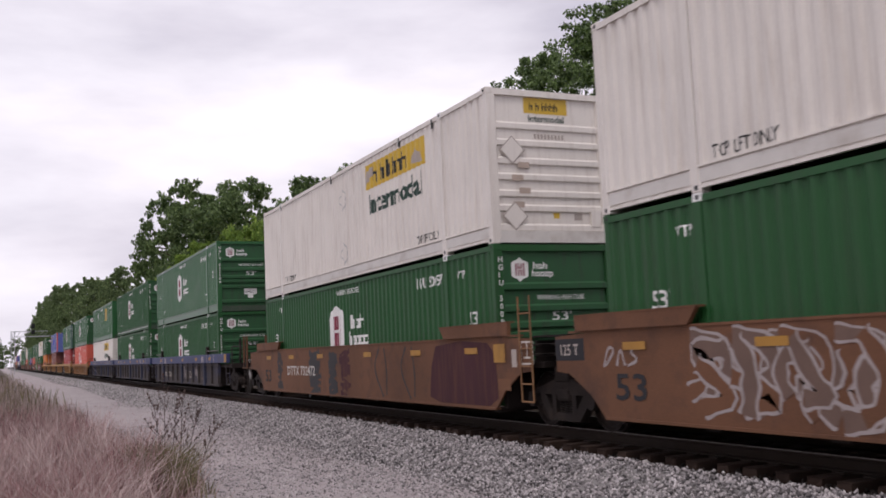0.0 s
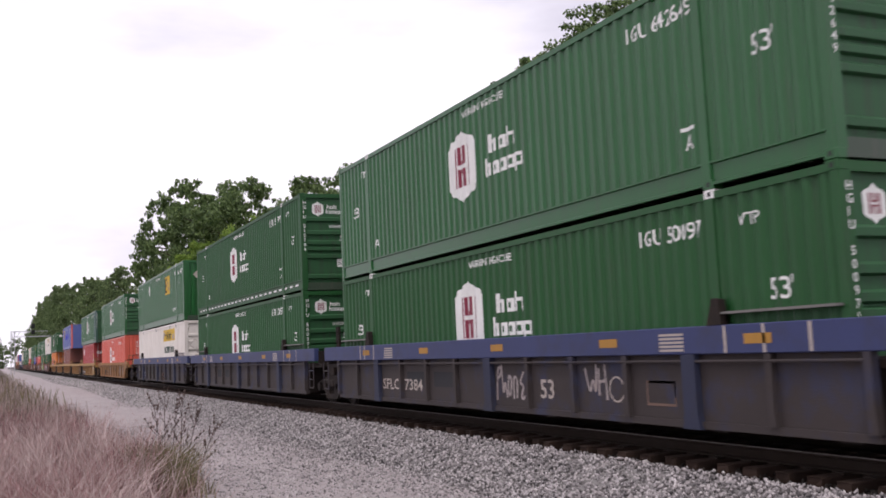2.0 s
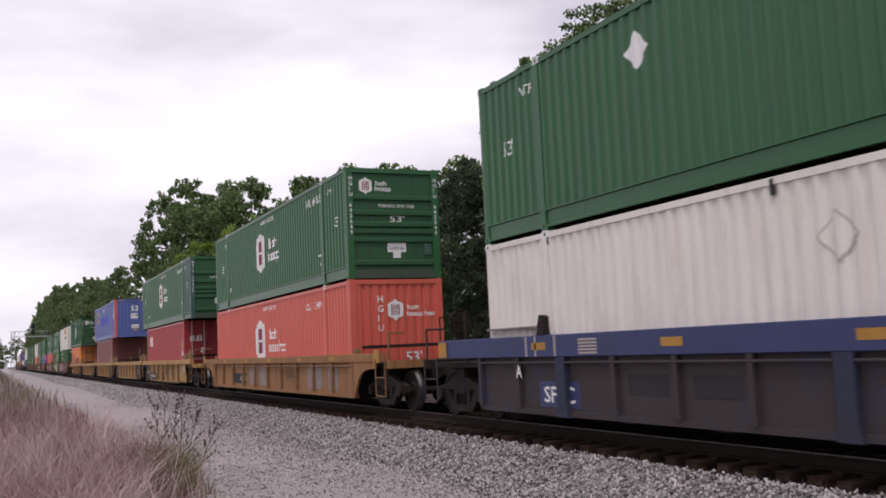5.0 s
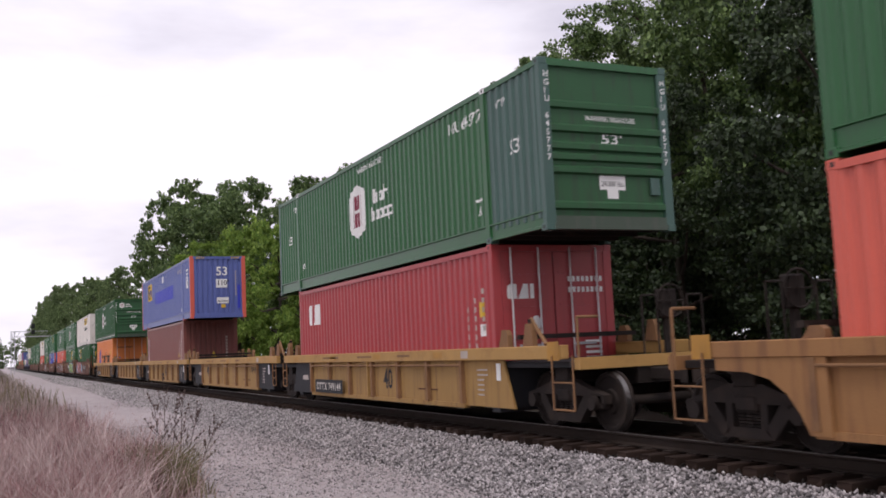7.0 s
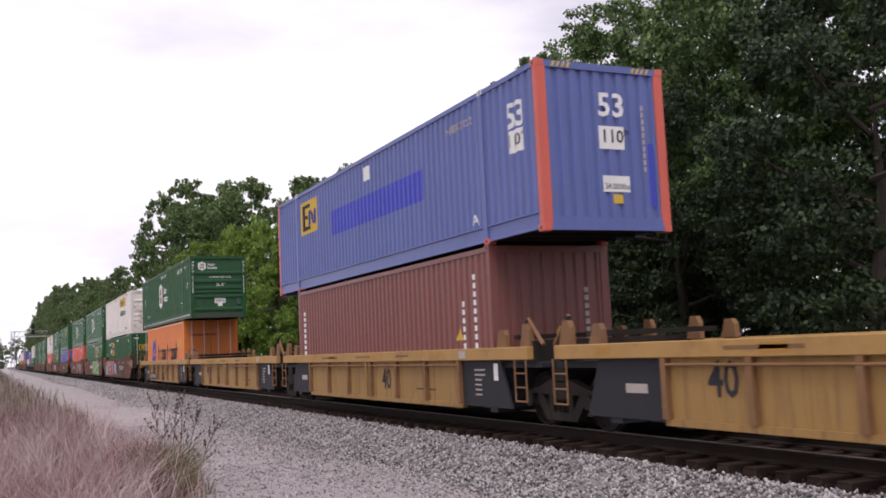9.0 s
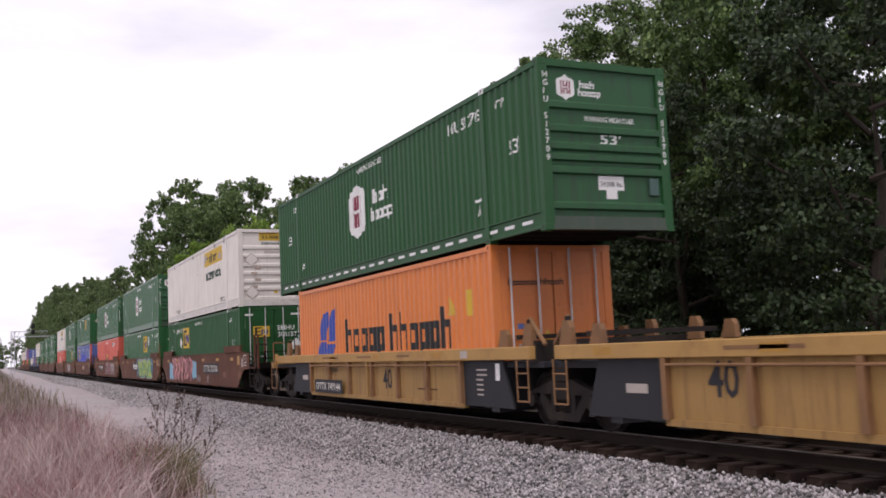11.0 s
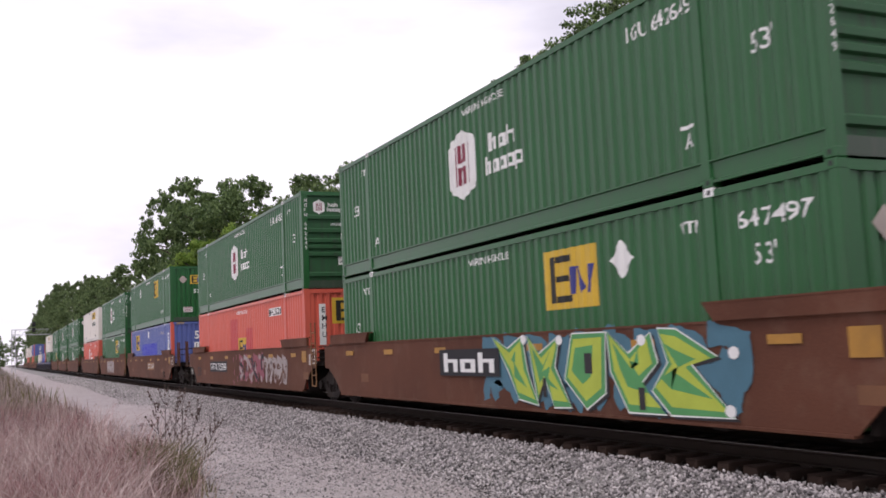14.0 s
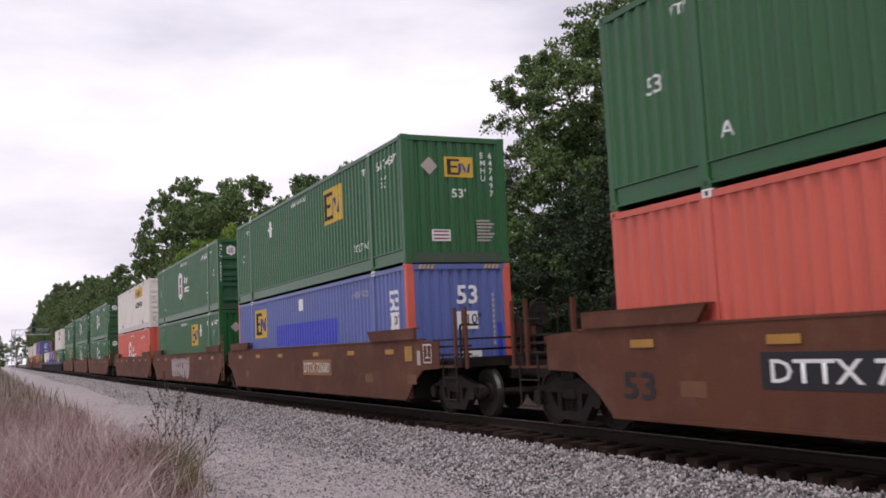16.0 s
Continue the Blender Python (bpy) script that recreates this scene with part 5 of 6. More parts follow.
for k, pts in enumerate((((0, 0.5), (0.12, 0.08), (0.2, 0.4), (0.28, 0.06), (0.3, 0.56)), ((0.36, 0.5), (0.36, 0.1)), ((0.36, 0.3), (0.52, 0.32)), ((0.52, 0.56), (0.56, 0.04)))):
    car_mark(C, stroke(pts, 0.055, 0.0005 * k), SPRAY_WHITE, -3.05, 0.5, "sprayed_tag", x=RX)
car_mark(C, stroke([(0.18 * math.cos(k * 0.5236), 0.18 * math.sin(k * 0.5236)) for k in range(13)], 0.03), MARK_DIM, -3.85, 0.7, "round_mark", x=RX)
for u, v, w, h in ((0, 0, 0.62, 0.035), (0, 0.3, 0.62, 0.035), (0, 0.035, 0.03, 0.265), (0.59, 0.035, 0.03, 0.265)):
    car_mark(C, flat(rect(u, v, w, h)), RUST_HAZE, -4.55, 0.5, "test_box_line", x=RX)
stencil(CARS["e"], "SFLC", 6.2, 0.46, 0.9, 0.25, MARK, SILL_BLUE, x=RX)
stencil(CARS["e"], "A", 6.95, 0.85, 0.2, 0.2, MARK)
stencil(D_CAR, "53", 0.4, 0.5, 0.5, 0.3, MARK_DIM, x=RX)
for key in ("c", "d", "e"):
    for y in (6.6, 6.3, 5.7, -6.25, -6.9, -7.6):
        car_mark(CARS[key], flat(rect(0, 0, 0.05, 0.33)), MARK_DIM, y, 1.19, "size_line")
    car_mark(CARS[key], flat(*[rect(0, 0.05 * i, 0.5, 0.03) for i in range(5)]), MARK_DIM, 5.0, 1.22, "notice_text")
    car_mark(CARS[key], flat(*[rect(0, 0.05 * i, 0.5, 0.03) for i in range(5)]), MARK_DIM, -5.0, 1.22, "notice_text")
    for y in (3.9, 2.5, -2.0, -4.6):
        car_mark(CARS[key], flat(rect(0, 0, 0.9, 0.3)), CAR_DARK if y > 0 else CAR_GREY, y, 0.62, "faded_patch", x=RX)
car_mark(CARS["f"], flat(rect(0, 0, 2.1, 0.36)), CAR_DARK, 5.2, 0.43, "number_panel", x=RX)
stencil(CARS["f"], "467478", 4.06, 0.5, 0.98, 0.22, MARK_DIM, x=RX + 0.002)
PRIMER = material("grey_primer_paint", (0.25, 0.205, 0.195), 0.8, vary=0.25, scale=2, bump=0.1, stain=(0.15, 0.075, 0.04), amount=0.6)
ragged = [(0.05, 0.0), (0.5, 0.04), (1.0, 0.0), (1.12, 0.2), (1.06, 0.45), (1.14, 0.64), (0.7, 0.7), (0.4, 0.62), (0.08, 0.68), (0.0, 0.4)]
car_mark(CARS["f"], flat(ragged), PRIMER, 2.6, 0.4, "primer_patch", "patch of bare grey primer", x=RX)
for y, k in ((1.2, 0.95), (-4.3, 1.25), (-6.2, 0.8)):
    car_mark(CARS["f"], flat([(u * k, v) for u, v in ragged]), PRIMER, y, 0.39, "primer_patch", x=RX)
for k in range(4):
    car_mark(CARS["f"], stroke([(0, 0.5), (0.1, 0.1), (0.22, 0.48), (0.16, 0.2), (0.3, 0.05)], 0.05, 0.0006 * k), CAR_GREY, -2.0 - 0.3 * k, 0.5, "sprayed_stroke", x=RX)
for key, text in (("g", ""), ("h", ""), ("i", ""), ("j", ""), ("k", "")):
    car = CARS[key]
    stencil(car, "40", -0.62 if key in "kgi" else 4.02, 0.54 if key in "kgi" else 0.66, 0.55, 0.44, CAR_DARK, x=RX)
    for i in range(6):
        car_mark(car, flat(rect(0, 0.09 * i, 0.42 if i > 3 else 0.26, 0.03)), MARK_DIM, -5.4, 0.5, "notice_bar", x=WX - 0.08)
    car_mark(car, flat(rect(0, 0, 0.16, 0.3)), MARK, -6.15, 0.78, "route_tag", x=WX - 0.08)
    car_mark(car, flat(rect(0, 0, 0.3, 0.14)), MARK_DIM, -4.9, 1.18, "white_label")
    car_mark(car, flat(rect(0, 0, 1.0, 0.03)), RUST, -2.6, 0.55, "rust_line", x=RX)
for key in ("g", "h", "i", "j", "k"):
    for i, y in enumerate((3.6, 0.9, -1.7)):
        car_mark(CARS[key], flat(rect(0, 0, 1.3 - 0.3 * i, 0.05)), RIB_BROWN, y, 1.23, "notice_bar")
    car_mark(CARS[key], flat(rect(0, 0, 0.5, 0.13)), MARK_DIM, 5.75, 0.66, "notice_bar", x=WX - 0.08)
stencil(CARS["k"], "DTTX 749144", 4.2, 0.42, 2.0, 0.19, MARK_WORN, CAR_DARK)
stencil(CARS["g"], "DTTX 749144", 4.2, 0.42, 2.0, 0.19, MARK_WORN, CAR_DARK)
for key in ("h", "k"):
    for k in range(5):
        car_mark(CARS[key], stroke([(0, 0.0), (0.07, 0.24), (0.14, 0.05), (0.2, 0.22)], 0.03, 0.001 * k), CAR_DARK, -3.75 - 0.2 * k if key == "h" else 3.6 - 0.2 * k, 0.8, "sprayed_stroke", x=RX)
L_CAR, M_CAR, N_CAR, O_CAR = CARS["l"], CARS["m"], CARS["n"], CARS["o"]
stencil(L_CAR, "DTTX 723760", -1.82, 0.83, 2.78, 0.26, MARK_WORN, CAR_DARK)
scrawl(L_CAR, 14, 7.1, 0.33, 1.2, 0.9, [SPRAY_SKY], SPRAY_SKY)
scrawl(L_CAR, 15, 0.9, 0.5, 1.0, 0.8, [SPRAY_SKY], SPRAY_SKY)
scrawl(L_CAR, 5, 6.2, 0.34, 5.4, 1.16, [SPRAY_PINK, SPRAY_ROSE, SPRAY_PINK], SPRAY_BLACK, lift=0.008)
for k, y in enumerate((-0.25, -0.55, -0.8, -2.4, -2.65)):
    car_mark(L_CAR, stroke([(0, 0), (0.05, 0.3), (0.16, 0.22), (0.12, 0.02)], 0.05, 0.001), SPRAY_WHITE, y, 0.38, "sprayed_tag")
car_mark(M_CAR, flat(rect(0, 0, 2.5, 0.5)), CAR_DARK, 1.95, 0.82, "brand_panel", "dark panel with pale brand blocks", 0.026)
car_mark(M_CAR, fitted(blocks_bm([(0, "tst")], 0.36), 2.1), MARK, 1.75, 0.89, "brand_block", lift=0.03)
scrawl(M_CAR, 31, 0.1, 0.33, 6.8, 1.2, [SPRAY_SKY_DARK], SPRAY_SKY_DARK)
piece(M_CAR, -0.3, 0.33, 6.2, 1.2)
scrawl(N_CAR, 8, -0.1, 0.4, 3.6, 1.0, [SPRAY_WHITE, CAR_DARK, MAROON], MAROON)
scrawl(N_CAR, 18, -3.7, 0.4, 2.8, 0.9, [SPRAY_WHITE, RUST], SPRAY_WHITE)
stencil(N_CAR, "DTTX 723760", 4.98, 0.83, 2.9, 0.26, MARK, CAR_DARK)
for k, (u, v) in enumerate(((0.0, 0.75), (0.45, 0.85), (0.1, 0.3), (0.55, 0.05), (0.0, -0.05))):
    car_mark(N_CAR, stroke([(u, v), (u + 0.2, v + 0.14), (u + 0.08, v - 0.1), (u + 0.22, v - 0.02)], 0.04, 0.0005 * k), MAROON, 0.9, 0.45, "sprayed_tag")
stencil(O_CAR, "DTTX 728680", -0.6, 0.83, 2.3, 0.26, MARK_WORN, RUST_TAN)
scrawl(CARS["p"], 19, 3.0, 0.4, 5.0, 0.95, [SPRAY_WHITE], SPRAY_WHITE)
for car in (B, L_CAR, M_CAR, N_CAR, O_CAR):
    for y in (-8.2, -5.6, 6.6):
        car_mark(car, flat(rect(0, 0, 0.5, 0.2)), FADED, y, 0.62, "faded_patch", lift=-0.002)
    car_mark(car, flat(rect(0, 0, 0.17, 0.3)), MARK_DIM, -8.78, 1.02, "route_tag")
    for u, v, w, h in ((0, 0, 0.42, 0.03), (0, 0.36, 0.42, 0.03), (0, 0.03, 0.03, 0.33), (0.39, 0.03, 0.03, 0.33), (0.1, 0.1, 0.22, 0.03), (0.2, 0.13, 0.03, 0.23)):
        car_mark(car, flat(rect(u, v, w, h)), MARK_WORN, -9.1, 1.06, "test_box_line")
    car_mark(car, flat(rect(0, 0, 0.42, 0.32)), REFLECTOR, -8.15, 1.1, "reflector", lift=0.014)

first_truck = truck()
spots = []
for i, (key, yc, kind, near, far, low, high) in enumerate(TRAIN):
    half = 7.93 if kind == "yellow" else 9.82
    spots.append(yc - half)
    if far == "end":
        spots.append(yc + half)
for i, y in enumerate(spots):
    TRUCKS.append(ride(first_truck if i == 0 else again(first_truck), y))


# ---- ground, track bed and track ----
def ground_material():
    m = material("path_and_verge_ground", (0.395, 0.345, 0.345), 0.93, vary=0.34, scale=0.5, fine=60, bump=0.9, stain=(0.19, 0.165, 0.165), amount=0.85)
    t = m.node_tree
    b = t.nodes["Principled BSDF"]
    src = b.inputs["Base Color"].links[0].from_socket
    co, sep, n = t.nodes.new("ShaderNodeTexCoord"), t.nodes.new("ShaderNodeSeparateXYZ"), t.nodes.new("ShaderNodeTexNoise")
    t.links.new(co.outputs["Object"], sep.inputs[0])
    n.inputs["Scale"].default_value, n.inputs["Detail"].default_value = 0.7, 6
    t.links.new(co.outputs["Object"], n.inputs["Vector"])
    wob = t.nodes.new("ShaderNodeMath")
    wob.operation = "MULTIPLY_ADD"
    wob.inputs[1].default_value = 1.6
    t.links.new(n.outputs["Fac"], wob.inputs[0])
    t.links.new(sep.outputs["X"], wob.inputs[2])
    lo, hi = t.nodes.new("ShaderNodeMapRange"), t.nodes.new("ShaderNodeMapRange")
    for r, a, c in ((lo, 2.2, 3.6), (hi, 14.0, 12.2)):
        r.inputs["From Min"].default_value, r.inputs["From Max"].default_value = a, c
        t.links.new(wob.outputs[0], r.inputs["Value"])
    mul, mix = t.nodes.new("ShaderNodeMath"), t.nodes.new("ShaderNodeMix")
    mul.operation, mix.data_type = "MULTIPLY", "RGBA"
    t.links.new(lo.outputs[0], mul.inputs[0])
    t.links.new(hi.outputs[0], mul.inputs[1])
    t.links.new(mul.outputs[0], mix.inputs["Factor"])
    mix.inputs["A"].default_value = (0.075, 0.052, 0.038, 1)
    t.links.new(src, mix.inputs["B"])
    t.links.new(mix.outputs["Result"], b.inputs["Base Color"])
    return m


GROUND_Z = -0.78


def ground_height(x, y):
    z = GROUND_Z + 0.05 * noise.noise(Vector((x * 0.35, y * 0.2, 0.3))) + 0.015 * noise.noise(Vector((x * 1.7, y * 1.3, 4.0)))
    return z + 0.10 * math.exp(-((x - 2.2) / 1.5) ** 2)


bm = bmesh.new()
xs = [-900, -200, -60, -20, -10] + [-6 + 0.5 * i for i in range(40)] + [16, 20, 30, 60, 200, 900]
ys = [-300, -60, -20, 0, 4] + [6 + 0.6 * i for i in range(70)] + [50, 56, 64, 75, 90, 120, 180, 300, 600, 2500]
grid = [[bm.verts.new((x, y, ground_height(x, y))) for y in ys] for x in xs]
for i in range(len(xs) - 1):
    for j in range(len(ys) - 1):
        bm.faces.new((grid[i][j], grid[i + 1][j], grid[i + 1][j + 1], grid[i][j + 1]))
ground = tagged(new("ground", mesh_of("ground", bm, ground_material())), "pale gravel service path between dry grass and track", "ground", kind="structure")

bm = bmesh.new()
prof = [(LANE - 2.9, GROUND_Z - 0.08), (LANE - 2.45, -0.66), (LANE - 1.62, -0.36), (LANE - 1.35, -0.30), (LANE + 1.35, -0.30), (LANE + 1.62, -0.27), (LANE + 2.6, -0.7), (LANE + 2.9, GROUND_Z - 0.08)]
ys = [-80, -20, 0] + [4 + 0.8 * i for i in range(60)] + [60, 80, 120, 200, 400, 900]
cols = [[bm.verts.new((x + 0.07 * noise.noise(Vector((y * 0.9, x, 0))), y, z + 0.03 * noise.noise(Vector((x, y * 1.3, 7))))) for x, z in prof] for y in ys]
for a, b in zip(cols, cols[1:]):
    for k in range(len(prof) - 1):
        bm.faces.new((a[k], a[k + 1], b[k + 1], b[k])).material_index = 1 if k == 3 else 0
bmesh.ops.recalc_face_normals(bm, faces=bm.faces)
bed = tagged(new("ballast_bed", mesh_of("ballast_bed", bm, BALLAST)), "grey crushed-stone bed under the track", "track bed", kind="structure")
# middle strip of the bed, coloured dark for the shade below the cars
bed.data.materials.append(BED_SHADE)


def scatter_stones(name, count, spot, lo, hi, seed, mat, label):
    """Loose angular stones as one mesh."""
    rng = np.random.default_rng(seed)
    base = np.array([(1, 0, 0), (-1, 0, 0), (0, 1, 0), (0, -1, 0), (0, 0, 1), (0, 0, -1)], float)
    faces0 = np.array([(0, 2, 4), (2, 1, 4), (1, 3, 4), (3, 0, 4), (2, 0, 5), (1, 2, 5), (3, 1, 5), (0, 3, 5)])
    p = spot(rng, count)
    size = rng.uniform(lo, hi, (count, 1)) * rng.uniform(0.55, 1.15, (count, 3))
    ang = rng.uniform(0, 6.28, count)
    v = base[None] * size[:, None, :] * rng.uniform(0.65, 1.25, (count, 6, 1))
    tilt = rng.uniform(-0.7, 0.7, count)
    y1 = v[:, :, 1] * np.cos(tilt)[:, None] - v[:, :, 2] * np.sin(tilt)[:, None]
    z1 = v[:, :, 1] * np.sin(tilt)[:, None] + v[:, :, 2] * np.cos(tilt)[:, None]
    x2 = v[:, :, 0] * np.cos(ang)[:, None] - y1 * np.sin(ang)[:, None]
    y2 = v[:, :, 0] * np.sin(ang)[:, None] + y1 * np.cos(ang)[:, None]
    v = np.stack([x2, y2, z1], 2) + p[:, None, :]
    f = (faces0[None] + 6 * np.arange(count)[:, None, None]).reshape(-1, 3)
    me = bpy.data.meshes.new(name)
    me.vertices.add(count * 6)
    me.vertices.foreach_set("co", v.reshape(-1))
    me.loops.add(len(f) * 3)
    me.loops.foreach_set("vertex_index", f.reshape(-1))
    me.polygons.add(len(f))
    me.polygons.foreach_set("loop_start", np.arange(0, len(f) * 3, 3))
    me.update(calc_edges=True)
    me.materials.append(mat)
    return tagged(new(name, me), label, "gravel", kind="stuff")


def shoulder(rng, n):
    y = 5.6 + 50 * rng.random(n) ** 1.7
    x = LANE - 1.33 - 1.6 * rng.random(n) ** 0.9 - np.where(rng.random(n) < 0.16, rng.exponential(0.45, n), 0.0)
    z = np.interp(x, [LANE - 2.9, LANE - 2.45, LANE - 1.62, LANE - 1.35], [GROUND_Z, -0.66, -0.36, -0.29])
    return np.stack([x, y, z + rng.uniform(-0.012, 0.035, n)], 1)


def far_shoulder(rng, n):
    y = 48 + 110 * rng.random(n) ** 1.3
    x = LANE - 1.33 - 1.9 * rng.random(n)
    z = np.interp(x, [LANE - 2.9, LANE - 2.45, LANE - 1.62, LANE - 1.35], [GROUND_Z, -0.66, -0.36, -0.29])
    return np.stack([x, y, z], 1)


def between(rng, n):
    y = 5.5 + 32 * rng.random(n) ** 1.5
    x = LANE - 1.3 + 2.6 * rng.random(n)
    return np.stack([x, y, -0.28 + rng.uniform(-0.02, 0.02, n)], 1)


def pathway(rng, n):
    y = 8 + 26 * rng.random(n) ** 1.4
    x = LANE - 2.5 - 4.2 * rng.random(n) ** 1.25
    z = np.array([ground_height(a, b) for a, b in zip(x, y)])
    return np.stack([x, y, z + 0.004], 1)


scatter_stones("far_ballast_stones", 9000, far_shoulder, 0.03, 0.07, 6, STONE, "grey crushed stone along the distant track")
scatter_stones("ballast_stones", 50000, shoulder, 0.016, 0.040, 3, STONE, "loose grey crushed stone on the track shoulder")
scatter_stones("crib_stones", 7000, between, 0.018, 0.04, 4, STONE_SHADE, "darker crushed stone between the ties")
scatter_stones("path_gravel", 26000, pathway, 0.008, 0.030, 5, STONE, "fine pale gravel strewn over the path")

track = tagged(new("track"), "single track of rusty rails on creosoted wooden ties", "track", kind="structure")
for s in (-1, 1):
    x = LANE + s * 0.7535
    sec = [(-0.07, -0.17), (0.07, -0.17), (0.07, -0.155), (0.012, -0.135), (0.010, -0.045), (0.036, -0.032), (0.036, -0.006), (-0.036, -0.006), (-0.036, -0.032), (-0.010, -0.045), (-0.012, -0.135), (-0.07, -0.155)]
    part("rail", slab([(x + a, z) for a, z in sec], -80, 900, "y"), RAIL, track)
    part("rail_head", boxes((x - 0.033, -80, -0.006, x + 0.033, 900, 0.0)), RAIL_TOP, track, "worn shiny running surface")
tie_meshes = []
for k in range(4):
    rnd = random.Random(40 + k)
    b = boxes((-1.295, -0.115, -0.36, 1.295, 0.115, -0.178), bevel=0.012)
    for v in b.verts:
        v.co += Vector((rnd.uniform(-0.03, 0.03), rnd.uniform(-0.008, 0.008), rnd.uniform(-0.006, 0.004)))
    tie_meshes.append(mesh_of("tie", b, TIE))
plate_mesh = mesh_of("tie_plate", boxes((-0.17, -0.09, -0.178, 0.17, 0.09, -0.162)), RAIL)
rnd = random.Random(5)
for i in range(230):
    t = part("tie", tie_meshes[i % 4], None, track)
    t.location = (LANE + rnd.uniform(-0.05, 0.05), 4.0 + i * 0.5 + rnd.uniform(-0.03, 0.03), 0)
    t.rotation_euler.z = rnd.uniform(-0.02, 0.02)
    if i < 60:
        for s in (-1, 1):
            p = part("tie_plate", plate_mesh, None, t)
            p.location = (s * 0.7535, 0, 0)


# ---- trees and plants ----
def quads(name, centres, normals_rng, size, mat, aspect=0.62, seed=0):
    """Many small leaf blades, each a kite of four corners."""
    rng = np.random.default_rng(seed)
    n = len(centres)
    a = rng.normal(size=(n, 3))
    a /= np.linalg.norm(a, axis=1)[:, None]
    b = np.cross(a, rng.normal(size=(n, 3)))
    b /= np.linalg.norm(b, axis=1)[:, None]
    s = size * rng.uniform(0.6, 1.3, (n, 1))
    v = np.stack([centres - a * s, centres + b * s * aspect * 0.5, centres + a * s, centres - b * s * aspect * 0.5], 1)
    me = bpy.data.meshes.new(name)
    me.vertices.add(n * 4)
    me.vertices.foreach_set("co", v.reshape(-1))
    me.loops.add(n * 4)
    me.loops.foreach_set("vertex_index", np.arange(n * 4))
    me.polygons.add(n)
    me.polygons.foreach_set("loop_start", np.arange(0, n * 4, 4))
    me.update(calc_edges=True)
    me.materials.append(mat)
    return me


def limb(bm, pts, r0, r1, n=7):
    """A tapered bent limb through pts."""
    rings = []
    for i, p in enumerate(pts):
        r = r0 + (r1 - r0) * i / (len(pts) - 1)
        d = (Vector(pts[min(i + 1, len(pts) - 1)]) - Vector(pts[max(i - 1, 0)])).normalized()
        q = d.to_track_quat("Z", "Y")
        rings.append([bm.verts.new(Vector(p) + q @ Vector((r * math.cos(6.2832 * k / n), r * math.sin(6.2832 * k / n), 0))) for k in range(n)])
    for a, b in zip(rings, rings[1:]):
        for k in range(n):
            bm.faces.new((a[k], a[(k + 1) % n], b[(k + 1) % n], b[k]))


def tree(label, height, radius, seed, leaves, leaf, mat, low=0.22, clumps=70, loose=0.19, sprays=9):
    rnd = random.Random(seed)
    rng = np.random.default_rng(seed)
    root = tagged(new("tree"), label, "tree", "trees behind the track")
    bm = bmesh.new()
    top = Vector((rnd.uniform(-0.6, 0.6), rnd.uniform(-0.6, 0.6), height * 0.82))
    pts = [Vector((0, 0, -0.4)), Vector((rnd.uniform(-.3, .3), rnd.uniform(-.3, .3), height * 0.25)), top * 0.6 + Vector((rnd.uniform(-.4, .4), 0, 0)), top]
    limb(bm, pts, height * 0.018 + 0.06, 0.05, 9)
    tips = []
    for k in range(13):
        f = 0.22 + 0.62 * k / 12
        base = pts[1].lerp(pts[3], max(0, (f - 0.25) / 0.6)) if f > 0.25 else pts[0].lerp(pts[1], f / 0.25)
        an = k * 2.4 + rnd.uniform(-0.5, 0.5)
        reach = radius * (0.95 - 0.55 * abs(f - 0.45)) * rnd.uniform(0.7, 1.05)
        end = base + Vector((math.cos(an) * reach, math.sin(an) * reach, height * rnd.uniform(0.04, 0.16)))
        mid = base.lerp(end, 0.5) + Vector((0, 0, -rnd.uniform(0, 0.5)))
        limb(bm, [base, mid, end], 0.09, 0.025, 6)
        tips += [end, mid]
    part("trunk", bm, BARK, root)
    cs = []
    tries = 0
    while len(cs) < clumps and tries < 6000:
        tries += 1
        z = rnd.uniform(low, 1.0)
        span = 0.86 * radius * (math.sin(math.pi * min(1, (z - low * 0.5) / (1.06 - low * 0.5))) ** 0.6)
        an, rr = rnd.uniform(0, 6.283), span * rnd.random() ** 0.35
        cs.append((math.cos(an) * rr, math.sin(an) * rr, z * height))
    cs = np.array(cs + [tuple(t) for t in tips])
    # boughs of the crown, then small sprays of leaves on each bough
    bough = np.repeat(np.arange(len(cs)), sprays)
    reach = rng.uniform(0.6, 1.3, len(cs))[bough][:, None] * radius * loose
    tuft = rng.normal(size=(len(bough), 3))
    tuft *= (rng.random((len(bough), 1)) ** 0.4) / np.linalg.norm(tuft, axis=1)[:, None]
    spots = cs[bough] + tuft * reach * np.array([1.0, 1.0, 0.62])
    share = rng.integers(0, len(spots), leaves)
    off = rng.normal(size=(leaves, 3))
    off *= (rng.random((leaves, 1)) ** 0.5) / np.linalg.norm(off, axis=1)[:, None]
    off = off * radius * 0.075 * rng.uniform(0.6, 1.5, len(spots))[share][:, None] * np.array([1.2, 1.2, 0.7])
    crown = quads("crown", spots[share] + off, None, leaf, mat, 1.5, seed)
    part("crown", crown, None, root)
    return root


def plant(proto, x, y, turn, scale=1.0, tall=1.0, first=False):
    m = Matrix.Translation((x, y, GROUND_Z + 0.05)) @ Matrix.Rotation(turn, 4, "Z")
    ob = proto if first else copy_thing(proto, m)
    ob.matrix_basis = m
    ob.scale = (scale, scale, tall)
    return ob


